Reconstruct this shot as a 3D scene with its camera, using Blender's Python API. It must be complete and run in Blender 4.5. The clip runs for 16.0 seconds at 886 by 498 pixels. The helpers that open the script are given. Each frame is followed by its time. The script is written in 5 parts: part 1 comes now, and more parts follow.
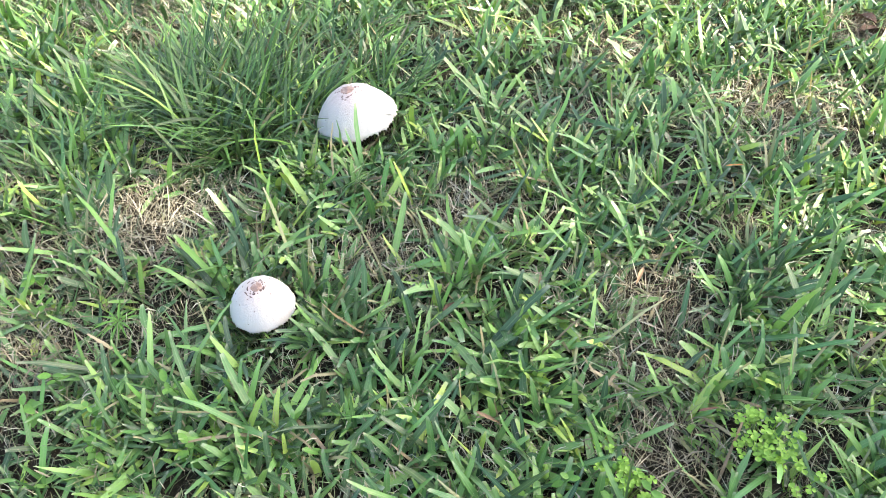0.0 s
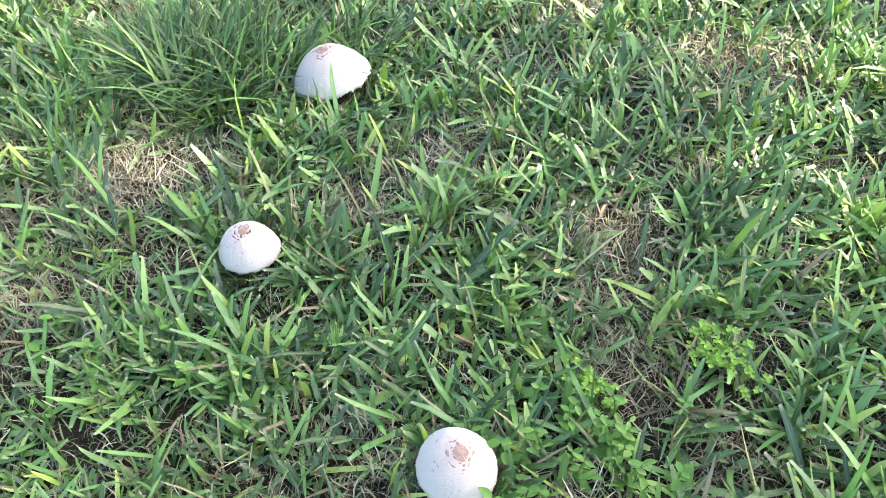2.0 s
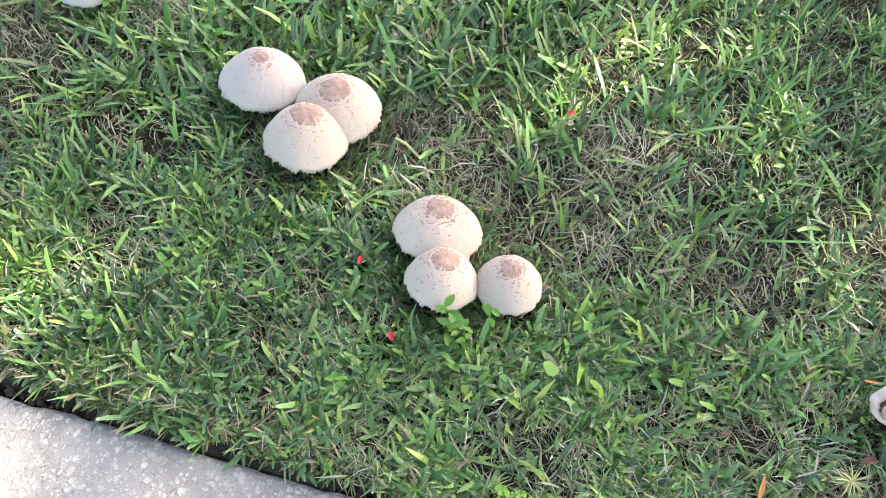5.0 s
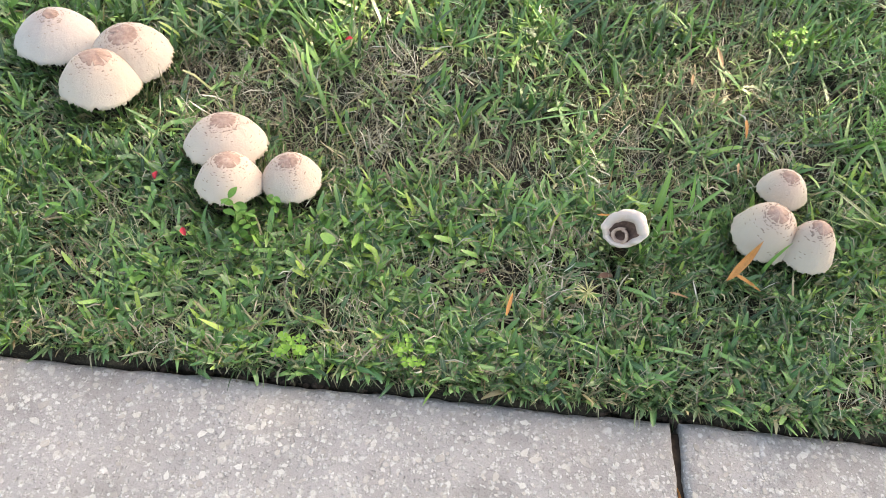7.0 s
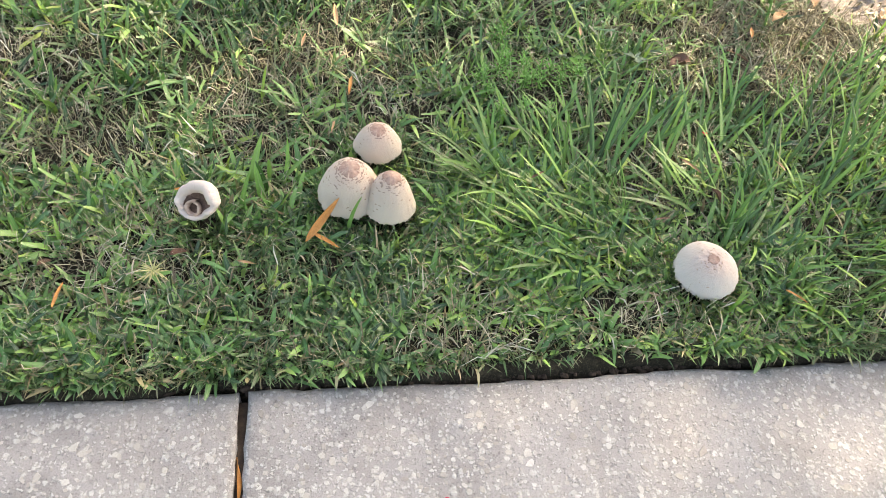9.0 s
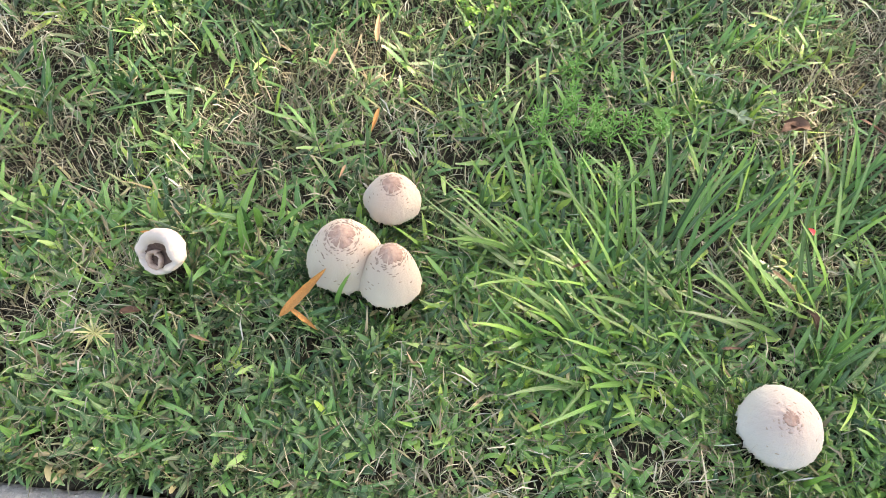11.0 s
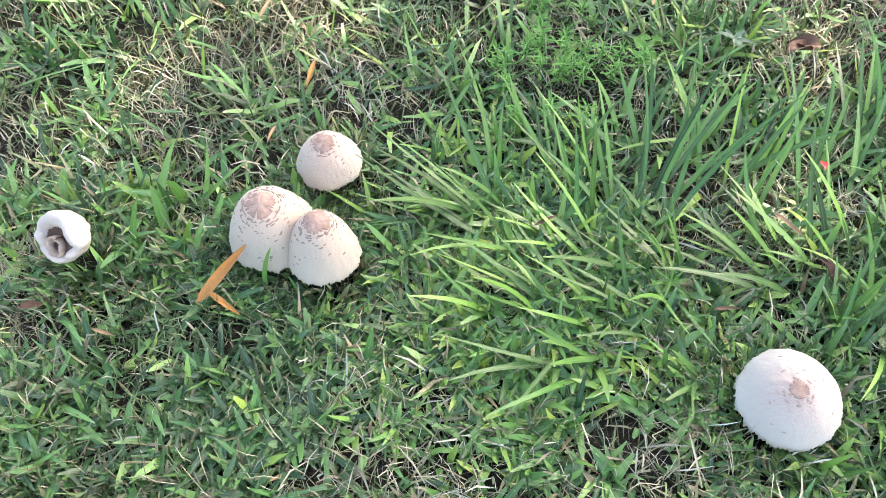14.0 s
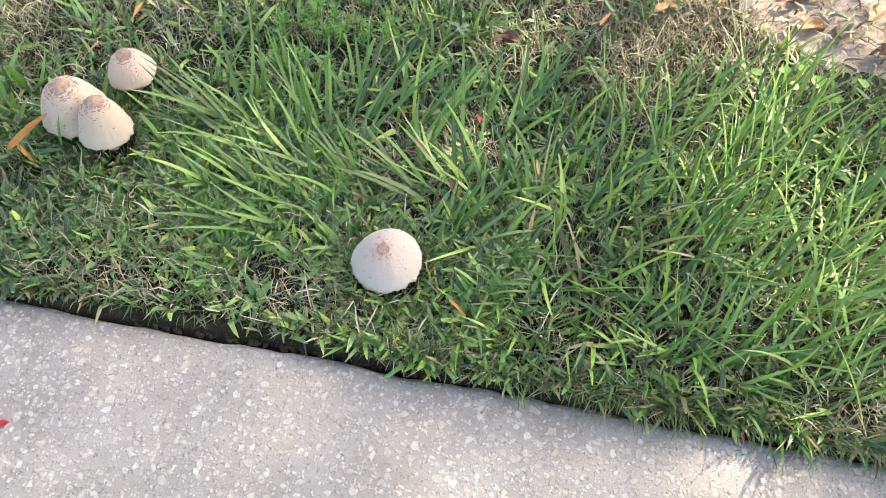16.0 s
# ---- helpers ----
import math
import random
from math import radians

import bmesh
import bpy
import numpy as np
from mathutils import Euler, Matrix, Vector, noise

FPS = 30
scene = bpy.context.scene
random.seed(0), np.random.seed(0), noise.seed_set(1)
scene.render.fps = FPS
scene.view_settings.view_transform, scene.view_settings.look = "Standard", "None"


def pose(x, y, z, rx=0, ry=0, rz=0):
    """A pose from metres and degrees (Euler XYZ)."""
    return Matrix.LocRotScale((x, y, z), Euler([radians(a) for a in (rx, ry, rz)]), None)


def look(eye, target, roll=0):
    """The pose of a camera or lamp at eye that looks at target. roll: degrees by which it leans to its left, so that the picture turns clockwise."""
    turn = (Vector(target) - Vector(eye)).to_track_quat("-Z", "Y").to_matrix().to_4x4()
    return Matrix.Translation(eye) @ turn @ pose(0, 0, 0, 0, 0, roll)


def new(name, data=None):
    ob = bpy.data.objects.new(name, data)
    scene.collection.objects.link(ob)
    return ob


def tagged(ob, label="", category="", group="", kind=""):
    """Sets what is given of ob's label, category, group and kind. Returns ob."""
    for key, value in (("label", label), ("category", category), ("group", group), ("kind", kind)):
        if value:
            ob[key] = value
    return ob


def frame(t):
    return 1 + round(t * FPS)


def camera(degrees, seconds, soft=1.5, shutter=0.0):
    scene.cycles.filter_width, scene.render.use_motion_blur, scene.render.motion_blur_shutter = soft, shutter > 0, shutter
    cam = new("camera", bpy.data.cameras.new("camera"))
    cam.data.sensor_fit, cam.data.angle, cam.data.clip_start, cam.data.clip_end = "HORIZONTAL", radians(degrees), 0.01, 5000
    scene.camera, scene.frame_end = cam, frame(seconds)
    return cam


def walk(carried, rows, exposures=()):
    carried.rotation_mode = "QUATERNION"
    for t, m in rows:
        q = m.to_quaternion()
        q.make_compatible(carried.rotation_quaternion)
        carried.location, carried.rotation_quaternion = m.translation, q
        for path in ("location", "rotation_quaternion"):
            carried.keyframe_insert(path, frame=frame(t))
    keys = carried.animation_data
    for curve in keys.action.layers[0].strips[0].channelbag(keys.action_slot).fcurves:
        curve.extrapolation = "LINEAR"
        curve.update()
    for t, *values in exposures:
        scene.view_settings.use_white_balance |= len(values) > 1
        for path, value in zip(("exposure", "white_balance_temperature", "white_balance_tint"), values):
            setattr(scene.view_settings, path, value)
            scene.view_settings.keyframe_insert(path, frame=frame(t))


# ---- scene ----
cam = camera(61.1, 16.0, soft=0.65)
PATH = [
    (0, (-1.347, 0.456, 0.929), (-2.1, 1.658, -0.482), -0.3),
    (0.5, (-1.373, 0.476, 0.962), (-2.136, 1.72, -0.406), -0.5),
    (1, (-1.382, 0.464, 0.974), (-2.148, 1.717, -0.384), -0.9),
    (1.5, (-1.372, 0.434, 0.966), (-2.112, 1.674, -0.418), -0.9),
    (2, (-1.284, 0.363, 0.933), (-1.975, 1.569, -0.505), -0.5),
    (2.5, (-1.104, 0.251, 0.913), (-1.726, 1.424, -0.583), 0.4),
    (3, (-0.955, 0.142, 0.907), (-1.496, 1.292, -0.638), 1.2),
    (3.5, (-0.854, 0.067, 0.927), (-1.306, 1.208, -0.652), 1.9),
    (4, (-0.773, -0.031, 0.914), (-1.152, 1.106, -0.687), 2.1),
    (4.5, (-0.658, -0.151, 0.918), (-0.974, 0.974, -0.705), 2.6),
    (4.7, (-0.595, -0.185, 0.925), (-0.889, 0.938, -0.703), 3.1),
    (6.8, (-0.29, -0.424, 0.913), (-0.415, 0.801, -0.663), 3.7),
    (7, (-0.255, -0.436, 0.913), (-0.331, 0.792, -0.663), 4.0),
    (7.5, (-0.1, -0.459, 0.914), (-0.047, 0.767, -0.666), 5.4),
    (8, (0.055, -0.45, 0.923), (0.209, 0.764, -0.66), 7.0),
    (8.5, (0.171, -0.44, 0.93), (0.389, 0.754, -0.66), 8.3),
    (9, (0.209, -0.414, 0.923), (0.447, 0.761, -0.677), 9.0),
    (9.5, (0.199, -0.349, 0.915), (0.426, 0.813, -0.697), 10.0),
    (9.7, (0.204, -0.324, 0.911), (0.426, 0.83, -0.707), 10.4),
    (11.8, (0.413, -0.078, 0.772), (0.236, 0.986, -0.913), 1.4),
    (12, (0.415, -0.073, 0.752), (0.228, 0.987, -0.934), 0.9),
    (12.5, (0.411, -0.043, 0.7), (0.204, 1.008, -0.989), -0.6),
    (13, (0.411, -0.008, 0.66), (0.204, 1.039, -1.032), -1.7),
    (13.5, (0.405, -0.005, 0.669), (0.219, 1.042, -1.025), -2.7),
    (14, (0.462, -0.074, 0.72), (0.317, 0.97, -0.98), -3.1),
    (14.5, (0.582, -0.204, 0.827), (0.52, 0.849, -0.872), -2.2),
    (15, (0.743, -0.237, 0.872), (0.686, 0.833, -0.816), 1.0),
    (15.5, (0.84, -0.252, 0.894), (0.69, 0.823, -0.785), 3.1),
    (16, (0.921, -0.329, 0.905), (0.752, 0.756, -0.767), 3.9),
]
EXPOSURES = [(0.0, 2.42, 7200, 10), (1.5, 2.34, 7150, 10), (2.5, 2.44, 6900, 10), (4.7, 2.27, 7200, 10), (7.0, 2.12, 8300, 10), (9.5, 2.13, 8500, 10), (12.0, 2.42, 7950, 10), (13.0, 2.44, 7550, 10), (14.0, 2.48, 7150, 10), (14.5, 2.30, 7700, 10), (15.5, 2.18, 7900, 10), (16.0, 2.08, 7900, 10)]
walk(cam, [(t, look(eye, target, roll)) for t, eye, target, roll in PATH], EXPOSURES)

# ---- world and light ----
SUN_AZ, SUN_EL = radians(38), radians(40)          # from +x towards +y, above the ground
SUN_DIR = Vector((math.cos(SUN_AZ) * math.cos(SUN_EL), math.sin(SUN_AZ) * math.cos(SUN_EL), math.sin(SUN_EL)))
world = bpy.data.worlds.new("sky")
world.use_nodes = True
scene.world = world
sky = world.node_tree.nodes.new("ShaderNodeTexSky")
sky.sky_type, sky.sun_disc = "NISHITA", False
sky.sun_elevation, sky.sun_rotation = SUN_EL, math.pi / 2 - SUN_AZ
sky.air_density, sky.dust_density, sky.ozone_density = 1.0, 2.5, 1.0
back = world.node_tree.nodes["Background"]
world.node_tree.links.new(sky.outputs[0], back.inputs[0])
back.inputs[1].default_value = 0.15
sun_data = bpy.data.lights.new("sun", "SUN")
sun_data.energy, sun_data.angle, sun_data.color = 3.2, radians(0.53), (1.0, 0.93, 0.82)
sun = new("sun", sun_data)
sun.matrix_world = look(SUN_DIR * 30, (0, 0, 0))

# ---- plan ----
SOIL, WALK_TOP = -0.034, -0.052


def edge_y(x):
    """The lawn-side edge of the pavement."""
    return 0.0565 + 0.0267 * x


# mushrooms: centre of the cap's rim (x, y, z), radius, height, lean (x, y), steepness, number of scales, freshness
SINGLE_CAPS = [
    (-2.021, 0.978, 0.01, 0.052, 0.043, 0.04, -0.07, 2.9, 14, 1.0),
    (-2.208, 1.484, 0.01, 0.084, 0.062, -0.15, -0.11, 2.5, 16, 1.0),
    (-1.513, 0.795, 0.01, 0.055, 0.046, 0.15, -0.08, 2.8, 10, 1.0),
]
UPPER_TRIO = [
    (-1.071, 0.653, 0.018, 0.073, 0.052, 0.1, -0.01, 2.1, 26, 0.7),
    (-0.924, 0.63, 0.015, 0.073, 0.052, 0.04, -0.13, 2.5, 75, 0.25),
    (-0.948, 0.548, 0.013, 0.069, 0.058, 0.1, 0.12, 2.5, 60, 0.4),
]
LOWER_TRIO = [
    (-0.686, 0.437, 0.013, 0.067, 0.044, 0.03, 0.17, 2.8, 80, 0.2),
    (-0.654, 0.351, 0.014, 0.054, 0.046, 0.05, 0.14, 2.6, 60, 0.2),
    (-0.56, 0.376, 0.01, 0.049, 0.041, -0.01, 0.0, 2.6, 45, 0.1),
]
EAST_CAPS = [
    (0.251, 0.481, 0.004, 0.0395, 0.037, -0.02, -0.07, 2.9, 22, 0.2),
    (0.204, 0.377, 0.005, 0.050, 0.060, 0.01, -0.11, 3.0, 85, 0.2),
    (0.267, 0.353, 0.003, 0.041, 0.062, 0.01, 0.02, 2.7, 45, 0.3),
    (0.756, 0.218, 0.007, 0.0495, 0.033, -0.08, -0.13, 2.2, 12, 0.65),
]
CAPS = SINGLE_CAPS + UPPER_TRIO + LOWER_TRIO + EAST_CAPS
FLIPPED = (-0.025, 0.331, 0.032)

# bare and straw-coloured places in the lawn: x, y, radius, strength
DRY_WEST = [
    (-2.335, 1.071, 0.15, 0.9), (-2.51, 0.859, 0.1, 0.6), (-2.276, 0.749, 0.13, 0.7), (-1.445, 1.204, 0.09, 0.8),
    (-1.35, 1.082, 0.075, 1.2), (-1.524, 1.334, 0.1, 0.7), (-1.902, 1.354, 0.12, 0.6), (-1.976, 1.185, 0.09, 0.5),
    (-1.462, 2.014, 0.15, 0.5), (-1.758, 0.535, 0.13, 0.5), (-1.44, 0.23, 0.11, 0.5), (-1.471, 0.358, 0.11, 0.5),
]
DRY_MIDDLE = [
    (-0.766, 0.636, 0.13, 0.8), (-0.651, 0.597, 0.1, 0.7), (-0.747, 0.529, 0.07, 0.6), (-0.462, 0.66, 0.13, 0.9),
    (-0.47, 0.506, 0.12, 0.7), (-0.145, 0.236, 0.11, 0.7), (0.108, 0.729, 0.12, 0.8), (1.057, 0.82, 0.17, 1.1),
    (0.856, 0.729, 0.07, 1.0), (1.216, 0.901, 0.2, 1.2), (0.207, 0.632, 0.12, 0.7), (-1.2, 1.0, 0.08, 0.4),
    (-0.25, 0.45, 0.12, 0.6), (0.36, 0.2, 0.1, 0.5), (-1.35, 0.8, 0.07, 0.8), (-2.75, 0.95, 0.12, 0.6),
    (0.5, 0.78, 0.12, 0.5), (-1.62, 0.75, 0.08, 0.5), (0.05, 0.52, 0.1, 0.4), (-2.9, 1.6, 0.2, 0.5),
    (-1.375, 2.47, 0.07, 1.2), (0.68, 0.125, 0.07, 0.8),
]
DRY = DRY_WEST + DRY_MIDDLE
# crowns of the long grass: x, y, spread, blades, length, heading of its lean (degrees), how much it leans that way, how fine
WEST_TUFTS = [
    (-2.42, 1.36, 0.11, 150, 0.19, 95, 0.5, 0.85), (-2.55, 1.32, 0.1, 120, 0.19, 150, 0.6, 0.85), (-2.34, 1.45, 0.09, 110, 0.18, 60, 0.5, 0.8),
    (-2.5, 1.48, 0.12, 120, 0.18, 105, 0.5, 0.8), (-2.36, 1.27, 0.07, 70, 0.13, 320, 0.3, 0.85), (-2.66, 1.08, 0.1, 80, 0.13, 190, 0.6, 0.85),
    (-2.62, 1.43, 0.1, 90, 0.18, 140, 0.6, 0.8), (-2.45, 1.75, 0.14, 90, 0.15, 90, 0.3, 0.7), (-2.25, 1.62, 0.1, 70, 0.13, 60, 0.3, 0.7),
]
# fans of broad arching blades from one crown: x, y, length, heading of the fan, its half width (degrees), blades
ARCHING_FANS = [
    (0.468, 0.434, 0.16, 160, 30, 9), (0.464, 0.410, 0.16, 195, 30, 7), (0.576, 0.464, 0.14, 130, 28, 9), (0.533, 0.500, 0.13, 110, 30, 6),
    (0.521, 0.322, 0.11, 165, 35, 8), (0.473, 0.287, 0.12, 175, 20, 4), (0.564, 0.386, 0.12, 150, 45, 9), (0.683, 0.367, 0.13, 155, 25, 6),
    (0.642, 0.454, 0.17, 45, 30, 11), (0.705, 0.566, 0.12, 110, 45, 8), (0.777, 0.365, 0.13, 175, 35, 8), (0.596, 0.324, 0.10, 140, 45, 7),
]
LOW_FANS = [
    (0.655, 0.300, 0.13, 188, 25, 5), (0.559, 0.256, 0.15, 215, 25, 5), (0.581, 0.266, 0.10, 300, 40, 4), (0.771, 0.412, 0.11, 110, 35, 6),
    (0.735, 0.470, 0.15, 60, 35, 8), (0.835, 0.400, 0.13, 130, 50, 8), (0.860, 0.500, 0.15, 70, 40, 8), (0.640, 0.400, 0.12, 200, 60, 6),
    (0.830, 0.300, 0.12, 40, 60, 6), (0.690, 0.250, 0.08, 230, 70, 5), (0.900, 0.580, 0.14, 80, 40, 7), (0.615, 0.530, 0.13, 100, 50, 6),
]
FANS = ARCHING_FANS + LOW_FANS
EAST_TUFTS = [
    (0.9, 0.33, 0.08, 40, 0.13, 60, 0.3, 0.9), (1.02, 0.42, 0.1, 62, 0.16, 70, 0.35, 0.85), (1.12, 0.55, 0.1, 62, 0.16, 70, 0.35, 0.8),
    (1.18, 0.38, 0.1, 72, 0.17, 60, 0.35, 0.8), (1.28, 0.52, 0.11, 72, 0.17, 60, 0.4, 0.8), (1.05, 0.26, 0.09, 50, 0.13, 300, 0.4, 0.95),
    (1.2, 0.2, 0.09, 56, 0.14, 20, 0.3, 0.9), (1.33, 0.33, 0.11, 72, 0.17, 45, 0.4, 0.8), (1.42, 0.2, 0.11, 60, 0.15, 40, 0.4, 0.85),
    (1.46, 0.45, 0.12, 70, 0.18, 50, 0.4, 0.8),
]
EDGE_TUFTS = [
    (0.98, 0.17, 0.07, 40, 0.09, 260, 0.4, 0.9), (0.9, 0.2, 0.05, 26, 0.1, 280, 0.4, 0.9), (1.12, 0.145, 0.06, 40, 0.08, 265, 0.4, 0.9),
    (1.3, 0.15, 0.07, 40, 0.09, 265, 0.3, 0.9), (1.32, 0.68, 0.1, 50, 0.15, 60, 0.4, 0.8),
    (1.55, 0.3, 0.12, 60, 0.17, 30, 0.4, 0.85), (1.5, 0.62, 0.1, 44, 0.15, 40, 0.4, 0.8),
]
SMALL_TUFTS = [
    (-0.419, 0.32, 0.02, 9, 0.07, 60, 0.2, 1.5), (-0.546, 0.746, 0.03, 16, 0.11, 90, 0.2, 1.0), (-0.3, 0.6, 0.05, 18, 0.09, 60, 0.3, 1.1),
    (0.06, 0.41, 0.05, 16, 0.08, 60, 0.4, 1.4), (-1.45, 1.62, 0.2, 60, 0.1, 80, 0.2, 1.1), (0.226, 0.322, 0.005, 4, 0.055, 80, 0.9, 1.1),
    (0.258, 0.3, 0.006, 3, 0.04, 60, 0.9, 1.1), (-2.235, 1.4, 0.02, 9, 0.1, 140, 0.6, 0.8), (-2.2, 1.385, 0.02, 5, 0.07, 170, 0.6, 0.8),
    (0.005, 0.325, 0.004, 3, 0.05, 110, 0.9, 1.2), (0.78, 0.15, 0.02, 10, 0.05, 200, 0.5, 1.0),
]
TUFTS = WEST_TUFTS + EAST_TUFTS + EDGE_TUFTS + SMALL_TUFTS
# places where the sun comes through the tree, on the ground: x, y, radius
WIDE_GAPS = [
    (0.69, -0.03, 0.05), (0.39, -0.19, 0.06), (1.4, 0.46, 0.26), (1.1, 0.87, 0.32), (1.5, 1.0, 0.25), (0.17, 0.85, 0.16), (-0.02, 0.53, 0.08),
    (-0.28, 0.95, 0.24), (-0.55, 0.8, 0.22), (-0.79, 1.45, 0.3), (-2.34, 1.08, 0.1), (-1.25, 0.2, 0.14), (-1.2, -0.1, 0.3), (-0.8, 0.5, 0.08),
    (-1.15, 2.0, 0.22), (-3.1, 1.2, 0.15), (-1.5, 2.25, 0.5), (-2.2, 2.35, 0.5), (-3.0, 2.2, 0.5), (-1.2, 1.62, 0.15),
]
SMALL_GAPS = [
    (0.62, 1.0, 0.13), (0.84, 0.46, 0.11), (0.70, 0.13, 0.05), (-1.55, 1.18, 0.09), (-0.2, 1.12, 0.14), (0.45, 0.86, 0.05),
    (-0.92, 1.02, 0.14), (-2.9, 1.45, 0.1), (-2.78, 1.2, 0.07), (-2.62, 0.98, 0.08), (-2.75, 1.72, 0.1), (-2.35, 1.78, 0.1), (-2.08, 1.72, 0.08),
    (-1.95, 1.45, 0.07), (-1.8, 1.18, 0.07), (-1.72, 0.95, 0.06), (-2.1, 0.8, 0.06), (-1.65, 1.5, 0.12), (-1.45, 1.38, 0.11), (-1.36, 1.05, 0.07),
    (-1.15, 0.92, 0.06), (-0.45, 1.05, 0.09), (-0.06, 0.70, 0.13), (1.38, 0.74, 0.2),
]
GAPS = WIDE_GAPS + SMALL_GAPS


# ---- small helpers ----
def part(name, bm, material, parent=None, label=""):
    """Links a bmesh as one mesh object, under a thing or a part."""
    mesh = bpy.data.meshes.new(name)
    bm.to_mesh(mesh)
    bm.free()
    mesh.polygons.foreach_set("use_smooth", [True] * len(mesh.polygons))
    mesh.materials.append(material)
    ob = new(name, mesh)
    ob.parent = parent
    return tagged(ob, label)


def grid_bm(points, rows, cols, closed=False, flip=False):
    """A bmesh sheet from rows x cols points, closed round its columns if asked."""
    bm = bmesh.new()
    v = [bm.verts.new(p) for p in points]
    for i in range(rows - 1):
        for j in range(cols if closed else cols - 1):
            k = (j + 1) % cols
            quad = (v[i * cols + j], v[i * cols + k], v[(i + 1) * cols + k], v[(i + 1) * cols + j])
            bm.faces.new(quad[::-1] if flip else quad)
    return bm


def from_arrays(name, verts, quads, material, attributes):
    """One mesh object from numpy arrays of points and quads, with float attributes on its points."""
    mesh = bpy.data.meshes.new(name)
    mesh.vertices.add(len(verts))
    mesh.vertices.foreach_set("co", np.ascontiguousarray(verts, np.float32).ravel())
    mesh.loops.add(quads.size)
    mesh.loops.foreach_set("vertex_index", np.ascontiguousarray(quads, np.int32).ravel())
    mesh.polygons.add(len(quads))
    mesh.polygons.foreach_set("loop_start", np.arange(0, quads.size, 4, dtype=np.int32))
    mesh.polygons.foreach_set("use_smooth", np.ones(len(quads), bool))
    mesh.update(calc_edges=True)
    for key, values in attributes.items():
        mesh.attributes.new(key, "FLOAT", "POINT").data.foreach_set("value", np.ascontiguousarray(values, np.float32).ravel())
    mesh.materials.append(material)
    return new(name, mesh)


def smooth_noise(x, y, scale, seed):
    """Smooth value noise in 0..1 at arrays of places."""
    table = np.random.RandomState(seed).rand(64, 64)
    u, v = x / scale + 1000.0, y / scale + 1000.0
    i, j = np.floor(u).astype(int), np.floor(v).astype(int)
    f, g = u - i, v - j
    f, g = f * f * (3 - 2 * f), g * g * (3 - 2 * g)
    pick = lambda a, b: table[a % 64, b % 64]
    return (pick(i, j) * (1 - f) + pick(i + 1, j) * f) * (1 - g) + (pick(i, j + 1) * (1 - f) + pick(i + 1, j + 1) * f) * g


# ---- materials ----
class Nodes:
    """A node material in few words."""

    def __init__(self, name, roughness=0.6, specular=0.5):
        self.mat = bpy.data.materials.new(name)
        self.mat.use_nodes = True
        self.tree = self.mat.node_tree
        self.shader = self.tree.nodes["Principled BSDF"]
        self.shader.inputs["Roughness"].default_value = roughness
        self.shader.inputs["Specular IOR Level"].default_value = specular
        self.where = self.tree.nodes.new("ShaderNodeTexCoord").outputs["Object"]

    def link(self, a, b):
        self.tree.links.new(a, b)

    def node(self, kind, **values):
        n = self.tree.nodes.new("ShaderNode" + kind)
        for key, value in values.items():
            setattr(n, key, value)
        return n

    def noise(self, scale, detail=4.0, rough=0.6, distortion=0.0, vector=None):
        n = self.node("TexNoise")
        n.inputs["Scale"].default_value, n.inputs["Detail"].default_value = scale, detail
        n.inputs["Roughness"].default_value, n.inputs["Distortion"].default_value = rough, distortion
        self.link(vector or self.where, n.inputs["Vector"])
        return n.outputs["Fac"]

    def attribute(self, name):
        return self.node("Attribute", attribute_name=name).outputs["Fac"]

    def ramp(self, fac, stops):
        n = self.node("ValToRGB")
        while len(n.color_ramp.elements) < len(stops):
            n.color_ramp.elements.new(0.5)
        for e, (at, c) in zip(n.color_ramp.elements, stops):
            e.position = at
            e.color = (*c, 1) if len(c) == 3 else c
        self.link(fac, n.inputs[0])
        return n.outputs[0]

    def levels(self, fac, low, high, to_low=0.0, to_high=1.0):
        n = self.node("MapRange")
        for key, value in (("From Min", low), ("From Max", high), ("To Min", to_low), ("To Max", to_high)):
            n.inputs[key].default_value = value
        self.link(fac, n.inputs["Value"])
        return n.outputs[0]

    def math(self, op, a, b=None):
        n = self.node("Math", operation=op)
        for socket, value in zip(n.inputs, (a, b)):
            if value is None:
                continue
            if isinstance(value, (int, float)):
                socket.default_value = value
            else:
                self.link(value, socket)
        return n.outputs[0]

    def mix(self, fac, a, b, blend="MIX"):
        n = self.node("MixRGB", blend_type=blend)
        for socket, value in zip(n.inputs, (fac, a, b)):
            if isinstance(value, (int, float)):
                socket.default_value = value
            elif isinstance(value, tuple):
                socket.default_value = (*value, 1)
            else:
                self.link(value, socket)
        return n.outputs[0]

    def colour(self, value):
        self.link(value, self.shader.inputs["Base Color"])

    def bump(self, height, strength=0.3, distance=0.002):
        n = self.node("Bump")
        n.inputs["Strength"].default_value, n.inputs["Distance"].default_value = strength, distance
        self.link(height, n.inputs["Height"])
        self.link(n.outputs[0], self.shader.inputs["Normal"])

    def translucent(self, colour, share):
        t = self.node("BsdfTranslucent")
        self.link(colour, t.inputs[0])
        m = self.node("MixShader")
        m.inputs[0].default_value = share
        self.link(self.shader.outputs[0], m.inputs[1])
        self.link(t.outputs[0], m.inputs[2])
        self.link(m.outputs[0], self.tree.nodes["Material Output"].inputs[0])


